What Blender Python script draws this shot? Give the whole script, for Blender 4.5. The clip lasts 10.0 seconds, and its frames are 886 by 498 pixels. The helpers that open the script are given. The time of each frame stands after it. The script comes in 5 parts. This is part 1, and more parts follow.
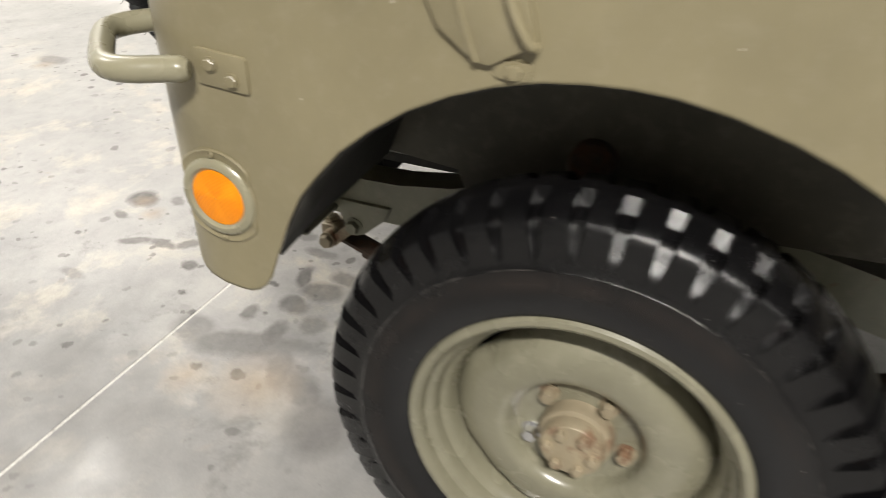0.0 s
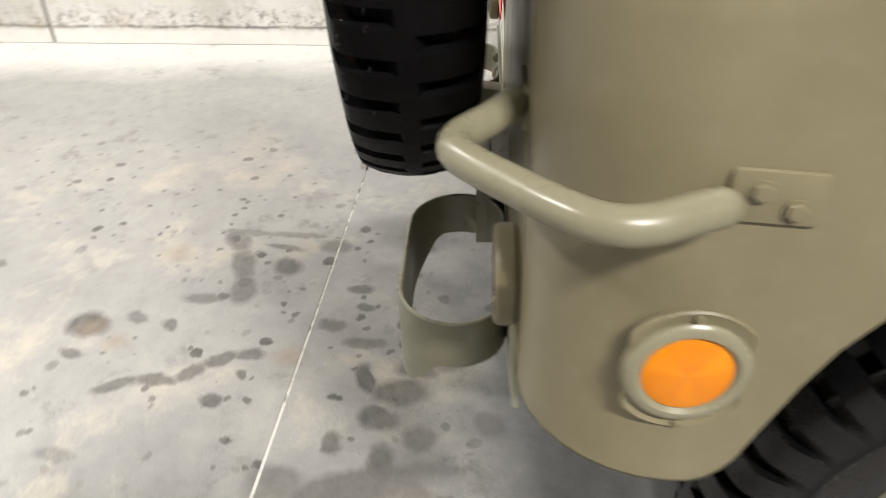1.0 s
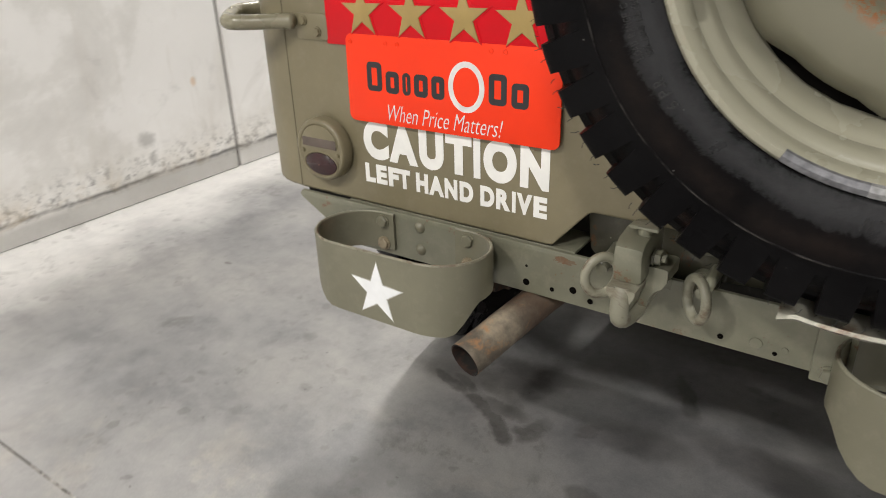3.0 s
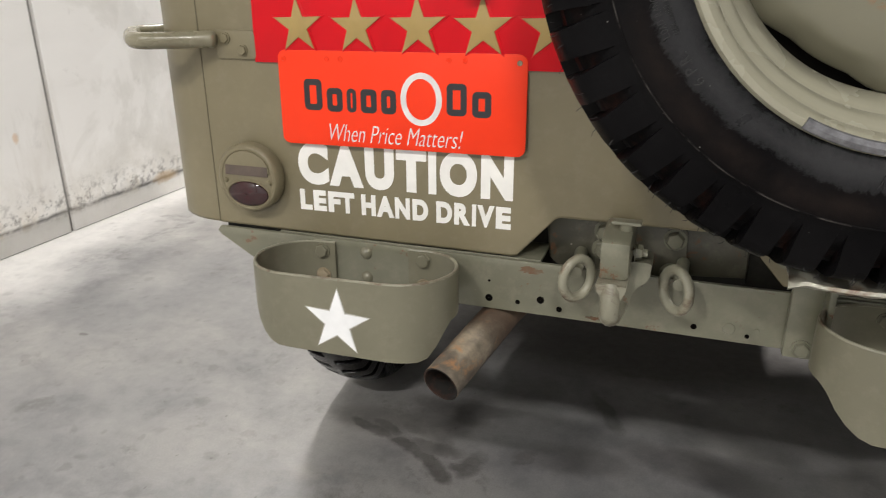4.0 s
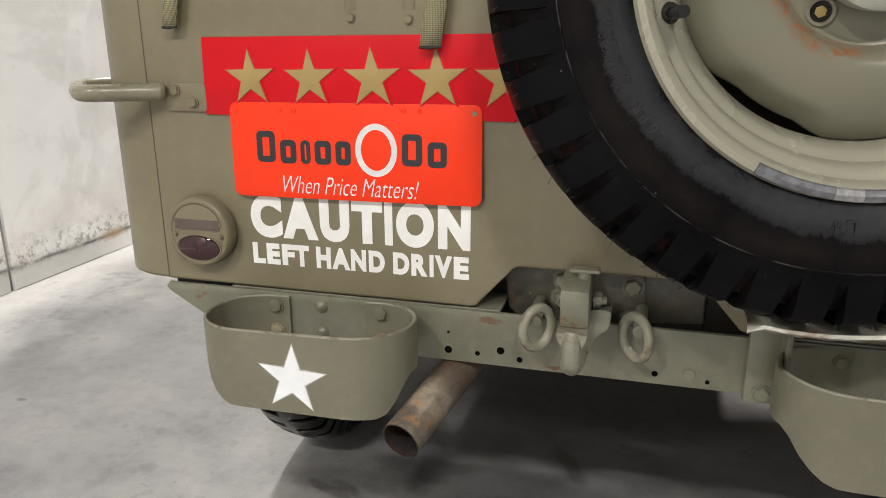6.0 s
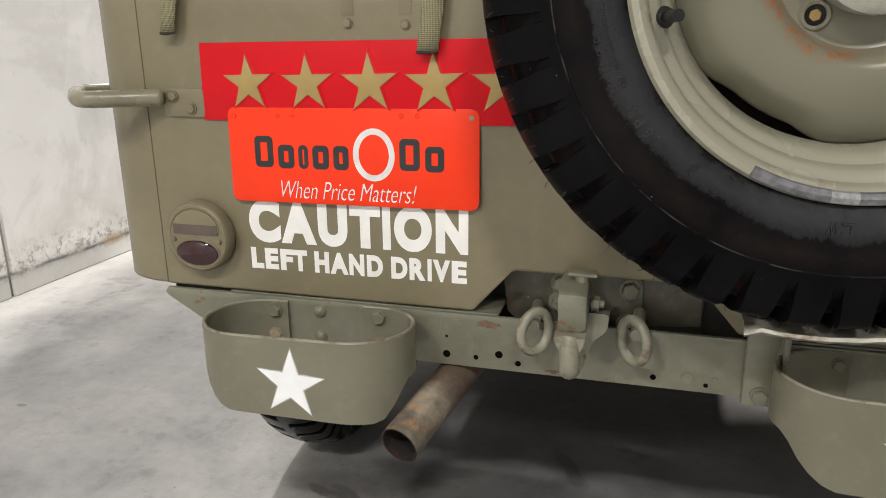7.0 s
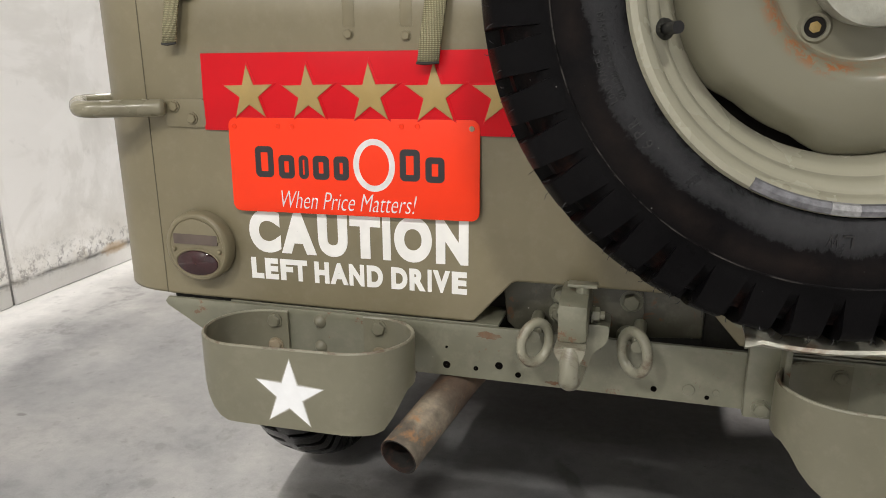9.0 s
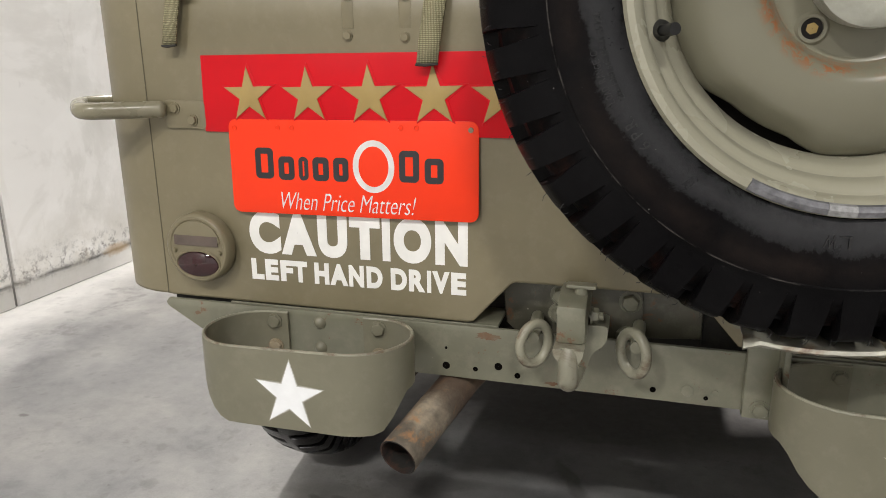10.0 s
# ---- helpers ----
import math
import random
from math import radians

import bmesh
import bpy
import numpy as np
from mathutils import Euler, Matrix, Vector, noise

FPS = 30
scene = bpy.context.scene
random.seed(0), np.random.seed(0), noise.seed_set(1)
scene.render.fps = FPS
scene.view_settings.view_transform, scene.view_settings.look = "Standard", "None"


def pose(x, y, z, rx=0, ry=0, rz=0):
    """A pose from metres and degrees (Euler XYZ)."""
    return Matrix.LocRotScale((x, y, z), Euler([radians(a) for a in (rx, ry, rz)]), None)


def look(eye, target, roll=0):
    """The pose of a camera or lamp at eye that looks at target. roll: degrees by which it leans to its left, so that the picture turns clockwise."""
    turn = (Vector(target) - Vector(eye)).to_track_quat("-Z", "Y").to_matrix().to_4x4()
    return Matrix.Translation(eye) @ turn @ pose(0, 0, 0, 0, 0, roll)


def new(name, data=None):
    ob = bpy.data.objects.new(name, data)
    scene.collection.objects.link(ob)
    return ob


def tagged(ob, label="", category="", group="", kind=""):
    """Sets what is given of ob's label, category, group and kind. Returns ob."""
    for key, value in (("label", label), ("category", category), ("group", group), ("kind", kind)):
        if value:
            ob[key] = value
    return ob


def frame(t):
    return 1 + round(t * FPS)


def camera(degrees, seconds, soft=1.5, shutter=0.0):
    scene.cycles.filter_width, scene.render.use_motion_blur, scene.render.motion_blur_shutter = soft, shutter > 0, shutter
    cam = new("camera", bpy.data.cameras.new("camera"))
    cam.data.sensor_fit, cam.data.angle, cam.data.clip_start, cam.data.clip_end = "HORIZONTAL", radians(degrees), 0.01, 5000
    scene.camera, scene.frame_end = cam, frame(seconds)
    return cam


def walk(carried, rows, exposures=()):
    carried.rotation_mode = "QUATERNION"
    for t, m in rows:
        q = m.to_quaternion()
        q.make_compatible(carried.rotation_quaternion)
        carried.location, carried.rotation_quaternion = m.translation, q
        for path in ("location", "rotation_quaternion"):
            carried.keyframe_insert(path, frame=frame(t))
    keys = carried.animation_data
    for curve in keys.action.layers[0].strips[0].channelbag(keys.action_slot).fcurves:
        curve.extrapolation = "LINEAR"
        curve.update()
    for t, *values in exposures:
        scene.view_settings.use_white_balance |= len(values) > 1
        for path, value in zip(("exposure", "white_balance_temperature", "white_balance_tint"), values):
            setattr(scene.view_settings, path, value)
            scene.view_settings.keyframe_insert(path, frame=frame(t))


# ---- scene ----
cam = camera(62.6, 10.0, 0.5, 0.38)

PATH = [
    (0, (1.398, 0.678, 1.125), (-0.148, 0.021, 0.04), 0.3),
    (0.2, (1.357, 0.538, 1.108), (-0.202, -0.07, 0.012), -0.3),
    (0.4, (1.328, 0.385, 1.12), (-0.266, -0.089, 0.009), -0.3),
    (0.5, (1.321, 0.317, 1.12), (-0.294, -0.106, 0.017), -0.2),
    (0.7, (1.291, 0.168, 1.097), (-0.354, -0.146, 0.003), -0.1),
    (1, (1.239, -0.043, 1.108), (-0.431, -0.144, 0.013), -1.1),
    (1.2, (1.176, -0.172, 1.098), (-0.498, -0.11, 0.005), -1.6),
    (1.5, (1.047, -0.387, 1.09), (-0.608, -0.071, 0.012), -1.9),
    (1.7, (0.95, -0.503, 1.09), (-0.665, 0.018, 0.032), -1.3),
    (2, (0.787, -0.651, 1.078), (-0.734, 0.147, 0.053), -1.4),
    (2.2, (0.68, -0.724, 1.075), (-0.763, 0.245, 0.085), -1.4),
    (2.5, (0.516, -0.802, 1.054), (-0.797, 0.376, 0.113), -1.6),
    (2.7, (0.407, -0.841, 1.049), (-0.795, 0.47, 0.134), -2.0),
    (3.8, (0.078, -0.973, 0.966), (-0.572, 0.766, 0.221), -0.3),
    (4, (0.069, -0.972, 0.956), (-0.538, 0.794, 0.241), -0.3),
    (4.5, (0.069, -0.963, 0.948), (-0.465, 0.852, 0.301), -0.0),
    (5, (0.067, -0.958, 0.95), (-0.439, 0.879, 0.342), -0.1),
    (5.5, (0.06, -0.96, 0.948), (-0.442, 0.885, 0.36), -0.1),
    (7, (0.066, -0.96, 0.949), (-0.44, 0.89, 0.381), -0.4),
    (7.5, (0.066, -0.96, 0.948), (-0.44, 0.892, 0.388), -0.4),
    (8, (0.065, -0.958, 0.952), (-0.441, 0.895, 0.396), -0.3),
    (8.5, (0.066, -0.958, 0.95), (-0.443, 0.897, 0.401), -0.3),
    (9, (0.068, -0.957, 0.95), (-0.445, 0.898, 0.407), -0.3),
    (9.5, (0.073, -0.956, 0.95), (-0.444, 0.899, 0.409), -0.4),
    (10, (0.073, -0.958, 0.951), (-0.447, 0.896, 0.41), -0.4),
]
walk(cam, [(t, look(eye, target, roll)) for t, eye, target, roll in PATH],
     [(0.0, 0.18, 6500, 10), (0.6, 0.18, 6500, 10), (1.5, -0.06, 6450, 10), (2.5, -0.06, 6400, 11), (4.0, -0.02, 6350, 12), (10.0, -0.02, 6350, 12)])

# ---- world and light ----
world = bpy.data.worlds.new("world")
scene.world = world
world.use_nodes = True
bg = world.node_tree.nodes["Background"]
bg.inputs[0].default_value = (0.75, 0.78, 0.8, 1)
bg.inputs[1].default_value = 0.05


def assumed_ceiling_lamp(x, y, z, watts, along_x=False, span=1.25):
    """An assumed, unseen tube batten under the ceiling: housing, diffuser and the lamp below it."""
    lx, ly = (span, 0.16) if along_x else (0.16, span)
    e = tagged(new("assumed_ceiling_light"), "unseen white tube light batten added under the warehouse ceiling", "ceiling light", "ceiling lights")
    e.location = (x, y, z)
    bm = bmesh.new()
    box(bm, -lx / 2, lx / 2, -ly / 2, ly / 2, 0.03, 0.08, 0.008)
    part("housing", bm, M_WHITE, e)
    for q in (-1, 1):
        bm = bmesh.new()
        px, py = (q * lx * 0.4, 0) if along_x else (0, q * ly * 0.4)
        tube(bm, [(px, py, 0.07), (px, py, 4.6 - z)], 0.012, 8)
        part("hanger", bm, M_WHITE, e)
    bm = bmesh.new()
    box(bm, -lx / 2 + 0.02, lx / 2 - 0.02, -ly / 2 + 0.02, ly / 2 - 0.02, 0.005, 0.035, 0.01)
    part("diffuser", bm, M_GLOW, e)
    la = bpy.data.lights.new("assumed_ceiling_lamp", "AREA")
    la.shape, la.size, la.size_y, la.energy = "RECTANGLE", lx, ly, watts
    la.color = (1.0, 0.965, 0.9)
    lo = new("assumed_ceiling_lamp", la)
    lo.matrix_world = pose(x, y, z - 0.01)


# ---- materials ----
def mat(name):
    m = bpy.data.materials.new(name)
    m.use_nodes = True
    nt = m.node_tree
    return m, nt, nt.nodes["Principled BSDF"]


def nd(nt, kind, **kw):
    n = nt.nodes.new(kind)
    for k, v in kw.items():
        n.inputs[k].default_value = v
    return n


def ramp(nt, src, stops):
    r = nt.nodes.new("ShaderNodeValToRGB")
    while len(r.color_ramp.elements) < len(stops):
        r.color_ramp.elements.new(0.5)
    for el, (p, c) in zip(r.color_ramp.elements, stops):
        el.position = p
        el.color = (*c, 1) if len(c) == 3 else c
    nt.links.new(src, r.inputs[0])
    return r.outputs[0]


def mixc(nt, fac, a, b, mode="MIX"):
    n = nt.nodes.new("ShaderNodeMix")
    n.data_type, n.blend_type = "RGBA", mode
    for sock, v in ((n.inputs[0], fac), (n.inputs[6], a), (n.inputs[7], b)):
        if hasattr(v, "is_linked"):
            nt.links.new(v, sock)
        elif isinstance(v, (int, float)):
            sock.default_value = v
        else:
            sock.default_value = (*v, 1)
    return n.outputs[2]


def calc(nt, op, a, b=0.0, clamp=False):
    n = nt.nodes.new("ShaderNodeMath")
    n.operation, n.use_clamp = op, clamp
    for sock, v in ((n.inputs[0], a), (n.inputs[1], b)):
        if hasattr(v, "is_linked"):
            nt.links.new(v, sock)
        else:
            sock.default_value = v
    return n.outputs[0]


def where(nt):
    return nt.nodes.new("ShaderNodeNewGeometry").outputs["Position"]


def objco(nt):
    return nt.nodes.new("ShaderNodeTexCoord").outputs["Object"]


def noisy(nt, co, scale, detail=4.0, rough=0.55, distort=0.0):
    n = nd(nt, "ShaderNodeTexNoise", Scale=scale, Detail=detail, Roughness=rough, Distortion=distort)
    nt.links.new(co, n.inputs["Vector"])
    return n.outputs[0]


def bumped(nt, bsdf, height, strength, distance):
    b = nd(nt, "ShaderNodeBump", Strength=strength, Distance=distance)
    nt.links.new(height, b.inputs["Height"])
    nt.links.new(b.outputs[0], bsdf.inputs["Normal"])


def paint(name, col, rough=0.45, vary=0.12, dust=0.15, chips=0.0, grain=700, coat=0.0):
    """Sprayed paint: slow tone drift, dust, fine orange peel, optional rust freckles."""
    m, nt, b = mat(name)
    co = objco(nt)
    drift = noisy(nt, co, 5.0, 5.0, 0.6)
    dark = tuple(c * (1 - vary) for c in col)
    lite = tuple(min(1, c * (1 + vary) + 0.004) for c in col)
    c = ramp(nt, drift, [(0.3, dark), (0.7, lite)])
    dusty = calc(nt, "MULTIPLY", ramp(nt, noisy(nt, co, 38.0, 6.0, 0.7), [(0.5, (0, 0, 0)), (0.8, (1, 1, 1))]), dust)
    c = mixc(nt, dusty, c, (0.36, 0.33, 0.26))
    if chips:
        spots = ramp(nt, noisy(nt, co, 26.0, 8.0, 0.75, 0.4), [(0.68 - chips * 0.1, (0, 0, 0)), (0.72 - chips * 0.1, (1, 1, 1))])
        c = mixc(nt, calc(nt, "MULTIPLY", spots, 0.85), c, (0.165, 0.075, 0.033))
    nick = nd(nt, "ShaderNodeTexVoronoi", Scale=19.0)
    nt.links.new(co, nick.inputs["Vector"])
    tiny = calc(nt, "MULTIPLY", ramp(nt, nick.outputs["Distance"], [(0.022, (1, 1, 1)), (0.034, (0, 0, 0))]), ramp(nt, nick.outputs["Color"], [(0.66, (0, 0, 0)), (0.68, (1, 1, 1))]))
    c = mixc(nt, calc(nt, "MULTIPLY", tiny, 0.7), c, (0.48, 0.46, 0.40))
    nt.links.new(c, b.inputs["Base Color"])
    r = ramp(nt, noisy(nt, co, 12.0, 4.0), [(0.3, (rough - 0.06,) * 3), (0.7, (rough + 0.1,) * 3)])
    nt.links.new(r, b.inputs["Roughness"])
    b.inputs["Coat Weight"].default_value, b.inputs["Coat Roughness"].default_value = coat, 0.36
    bumped(nt, b, noisy(nt, co, grain, 2.0), 0.08, 0.0006)
    return m


def plain(name, col, rough=0.5, metal=0.0, vary=0.1, scale=60.0, spec=0.5):
    m, nt, b = mat(name)
    co = objco(nt)
    c = ramp(nt, noisy(nt, co, scale, 5.0, 0.6), [(0.3, tuple(x * (1 - vary) for x in col)), (0.7, tuple(min(1, x * (1 + vary)) for x in col))])
    nt.links.new(c, b.inputs["Base Color"])
    b.inputs["Roughness"].default_value, b.inputs["Metallic"].default_value = rough, metal
    b.inputs["Specular IOR Level"].default_value = spec
    return m


OLIVE = (0.1900, 0.1640, 0.0977)
M_OD = paint("olive_paint", OLIVE, 0.36)
M_ODC = paint("olive_chassis_paint", (0.165, 0.157, 0.108), 0.38, 0.14, 0.2)
# Glossier, and lighter than the body olive to hold some of the highlights.
M_ODG = paint("olive_paint_handled_lit", (0.222, 0.205, 0.138), 0.27, 0.08, 0.1)
M_SEAM = paint("seam_shadow_gap", tuple(c * 0.45 for c in OLIVE), 0.6)
# Grimy olive, darkened further for the shade of the hook recess.
M_GRIME_SHADE = paint("grimy_shaded_olive", (0.088, 0.084, 0.058), 0.36, 0.35, 0.3, 0.75, coat=0.2)
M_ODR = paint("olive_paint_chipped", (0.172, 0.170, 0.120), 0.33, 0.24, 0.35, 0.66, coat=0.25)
# Paler than the body olive: part of the rim's sheen is in the colour.
M_RIM = paint("olive_rim_paint_and_sheen", (0.31, 0.298, 0.225), 0.25, 0.05, 0.06, coat=0.6)
M_RIMR = paint("olive_road_wheel_paint", (0.168, 0.158, 0.110), 0.24, 0.12, 0.2, coat=0.35)
# Olive darkened for the shade inside the wheel wells.
M_HOUSING_SHADE = paint("shaded_housing_olive", (0.062, 0.055, 0.038), 0.5, 0.3, 0.15)
# Near-black: underbody shade is in the colour; the strap's dark end uses it too.
M_UNDER = paint("shade_black_and_dark_parts", (0.016, 0.015, 0.012), 0.7, 0.3, 0.08)
M_WHITE = plain("white_enamel", (0.75, 0.75, 0.73), 0.4)
M_STAR = plain("white_stencil_paint", (0.86, 0.875, 0.885), 0.55, 0, 0.05, 30)
M_SPRAY = plain("white_spray_edge", (0.62, 0.615, 0.59), 0.55, 0, 0.25, 400)
M_SPRAY2 = plain("thin_white_spray", (0.40, 0.39, 0.345), 0.55, 0, 0.3, 400)
M_SPRAY3 = plain("faint_white_spray", (0.25, 0.24, 0.19), 0.55, 0, 0.25, 400)
M_LETTER = plain("white_vinyl", (0.84, 0.835, 0.80), 0.5, 0, 0.06, 25)
M_RED = plain("red_enamel", (0.60, 0.002, 0.009), 0.3, 0, 0.06, 8, 0.22)
M_GOLD = plain("gold_paint", (0.36, 0.255, 0.085), 0.42, 0, 0.06, 40)
M_SIGN = plain("orange_red_plate", (0.88, 0.045, 0.010), 0.32, 0, 0.03, 8, 0.2)
M_SIGNW = plain("white_print", (0.72, 0.71, 0.70), 0.4)
M_SIGNB = plain("charcoal_print", (0.02, 0.021, 0.025), 0.4)
M_BLACK = plain("black_rubber_part", (0.012, 0.012, 0.012), 0.5)
# Near-black; flat discs of it carry the shade inside holes.
M_HOLE = plain("dark_cavity", (0.003, 0.0025, 0.002), 0.9, 0, 0.1, 60, 0.05)
M_CHROME = plain("bright_nut_metal", (0.75, 0.75, 0.75), 0.22, 1.0, 0.05)
M_LEAD = plain("grey_lead", (0.15, 0.15, 0.16), 0.5, 0.2, 0.5, 90)
M_CLIP = plain("pale_tape", (0.25, 0.25, 0.25), 0.5, 0, 0.35, 160)
M_SLOT = plain("smoked_slot_glass", (0.10, 0.075, 0.06), 0.15, 0, 0.15)
M_GLOW, nt_, b_ = mat("lamp_diffuser")
b_.inputs["Emission Color"].default_value = (1, 0.965, 0.9, 1)
b_.inputs["Emission Strength"].default_value = 6.0


def amber_lens():
    m, nt, b = mat("amber_reflector_plastic")
    co = objco(nt)
    sep = nt.nodes.new("ShaderNodeSeparateXYZ")
    nt.links.new(co, sep.inputs[0])
    ang = calc(nt, "ARCTAN2", calc(nt, "SUBTRACT", sep.outputs[2], 0.698), calc(nt, "SUBTRACT", sep.outputs[1], 0.1255))
    six = calc(nt, "SINE", calc(nt, "MULTIPLY", ang, 3.0))
    w = nd(nt, "ShaderNodeTexWave", Scale=170.0, Distortion=0.0)
    w.bands_direction = "Z"
    nt.links.new(co, w.inputs["Vector"])
    c = ramp(nt, six, [(0.1, (0.70, 0.205, 0.001)), (0.9, (0.80, 0.26, 0.002))])
    c = mixc(nt, calc(nt, "MULTIPLY", w.outputs[0], 0.35), c, (0.92, 0.32, 0.01))
    c = mixc(nt, calc(nt, "MULTIPLY", ramp(nt, noisy(nt, co, 45.0, 4.0), [(0.45, (0, 0, 0)), (0.7, (1, 1, 1))]), 0.3), c, (0.60, 0.14, 0.002))
    nt.links.new(c, b.inputs["Base Color"])
    b.inputs["Roughness"].default_value = 0.18
    b.inputs["Coat Weight"].default_value = 0.1
    b.inputs["Specular IOR Level"].default_value = 0.3
    bumped(nt, b, w.outputs[0], 0.25, 0.001)
    return m


def ruby_lens():
    m, nt, b = mat("dark_red_glass")
    co = objco(nt)
    w = nd(nt, "ShaderNodeTexNoise", Scale=60.0)
    nt.links.new(co, w.inputs["Vector"])
    c = ramp(nt, w.outputs[0], [(0.3, (0.016, 0.002, 0.003)), (0.7, (0.038, 0.004, 0.007))])
    nt.links.new(c, b.inputs["Base Color"])
    b.inputs["Roughness"].default_value = 0.08
    b.inputs["Coat Weight"].default_value = 0.3
    return m


def rubber(name="tyre_rubber", lift=1.0, shine=False):
    """Black tyre: cloudy sheen near the bead partly put into colour, brown grime below the cleats, red dust in the
    slots.
    """
    m, nt, b = mat(name)
    co = objco(nt)
    sep = nt.nodes.new("ShaderNodeSeparateXYZ")
    nt.links.new(co, sep.inputs[0])
    rad = calc(nt, "SQRT", calc(nt, "ADD", calc(nt, "POWER", sep.outputs[0], 2.0), calc(nt, "POWER", sep.outputs[2], 2.0)))
    c = ramp(nt, noisy(nt, co, 8.0, 7.0, 0.7), [(0.35, tuple(lift * k for k in (0.0035, 0.0033, 0.0037))), (0.65, tuple(lift * k for k in (0.0075, 0.0072, 0.0076)))])
    grime = calc(nt, "SUBTRACT", 1.0, calc(nt, "MULTIPLY", calc(nt, "ABSOLUTE", calc(nt, "SUBTRACT", rad, 0.281)), 48.0), True)
    grime = calc(nt, "MULTIPLY", grime, ramp(nt, noisy(nt, co, 11.0, 7.0, 0.7), [(0.38, (0, 0, 0)), (0.6, (1, 1, 1))]))
    c = mixc(nt, calc(nt, "MULTIPLY", grime, 0.7), c, (0.019, 0.014, 0.012))
    ring = calc(nt, "SUBTRACT", 1.0, calc(nt, "MULTIPLY", calc(nt, "ABSOLUTE", calc(nt, "SUBTRACT", rad, 0.248)), 33.0), True)
    cloud = calc(nt, "ADD", calc(nt, "MULTIPLY", noisy(nt, co, 9.0, 12.0, 0.82, 0.3), 0.75), calc(nt, "MULTIPLY", ring, 0.38))
    sheen = ramp(nt, cloud, [(0.50, (0, 0, 0)), (0.545, (0.55, 0.55, 0.55)), (0.70, (1, 1, 1))])
    c = mixc(nt, calc(nt, "MULTIPLY", sheen, 0.10 if shine else 0.27), c, (0.040, 0.041, 0.045))
    deep = calc(nt, "SUBTRACT", calc(nt, "SUBTRACT", 0.0705, calc(nt, "MULTIPLY", calc(nt, "SUBTRACT", rad, 0.31), 0.2)), calc(nt, "ABSOLUTE", sep.outputs[1]))
    slot = calc(nt, "MULTIPLY", calc(nt, "MULTIPLY", deep, 130.0, True), calc(nt, "MULTIPLY", calc(nt, "SUBTRACT", rad, 0.316), 130.0, True))
    slot = calc(nt, "MULTIPLY", slot, calc(nt, "MULTIPLY", calc(nt, "SUBTRACT", 0.352, rad), 130.0, True))
    dirt = ramp(nt, noisy(nt, co, 21.0, 7.0, 0.75, 0.3), [(0.50, (0, 0, 0)), (0.70, (1, 1, 1))])
    c = mixc(nt, calc(nt, "MULTIPLY", calc(nt, "MULTIPLY", slot, dirt), 0.05 if shine else 0.6), c, (0.075, 0.028, 0.018))
    speck = nd(nt, "ShaderNodeTexVoronoi", Scale=55.0)
    nt.links.new(co, speck.inputs["Vector"])
    dots = calc(nt, "MULTIPLY", ramp(nt, speck.outputs["Distance"], [(0.03, (1, 1, 1)), (0.05, (0, 0, 0))]), ramp(nt, speck.outputs["Color"], [(0.62, (0, 0, 0)), (0.66, (0.7, 0.7, 0.7))]))
    c = mixc(nt, dots, c, (0.25, 0.24, 0.22))
    line = calc(nt, "SUBTRACT", 1.0, calc(nt, "MULTIPLY", calc(nt, "ABSOLUTE", calc(nt, "SUBTRACT", rad, 0.299)), 900.0), True)
    line = calc(nt, "MULTIPLY", line, ramp(nt, noisy(nt, co, 24.0, 6.0, 0.7), [(0.46, (0, 0, 0)), (0.58, (1, 1, 1))]))
    c = mixc(nt, calc(nt, "MULTIPLY", line, 0.55), c, (0.13, 0.12, 0.11))
    nt.links.new(c, b.inputs["Base Color"])
    r = ramp(nt, noisy(nt, co, 7.0, 7.0, 0.7), [(0.35, (0.17 if shine else 0.27,) * 3), (0.65, (0.31 if shine else 0.5,) * 3)])
    nt.links.new(calc(nt, "SUBTRACT", r, calc(nt, "MULTIPLY", sheen, 0.06)), b.inputs["Roughness"])
    if shine:
        b.inputs["Specular IOR Level"].default_value = 0.38
    else:
        nt.links.new(calc(nt, "ADD", 0.04, calc(nt, "MULTIPLY", sheen, 0.40)), b.inputs["Specular IOR Level"])
    bumped(nt, b, noisy(nt, co, 110.0, 7.0, 0.75), 0.4, 0.0016)
    return m


def rusty(name, base, rust, amount, rough=0.65, metal=0.3):
    m, nt, b = mat(name)
    co = objco(nt)
    f = ramp(nt, noisy(nt, co, 22.0, 8.0, 0.7, 0.5), [(0.62 - amount * 0.3, (0, 0, 0)), (0.74 - amount * 0.25, (1, 1, 1))])
    tint = ramp(nt, noisy(nt, co, 60.0, 5.0, 0.7), [(0.3, tuple(x * 0.55 for x in rust)), (0.7, rust)])
    low = ramp(nt, noisy(nt, co, 9.0, 4.0), [(0.3, tuple(x * 0.6 for x in base)), (0.7, base)])
    nt.links.new(mixc(nt, f, low, tint), b.inputs["Base Color"])
    b.inputs["Roughness"].default_value, b.inputs["Metallic"].default_value = rough, metal
    bumped(nt, b, noisy(nt, co, 300.0, 5.0, 0.7), 0.35, 0.0012)
    return m


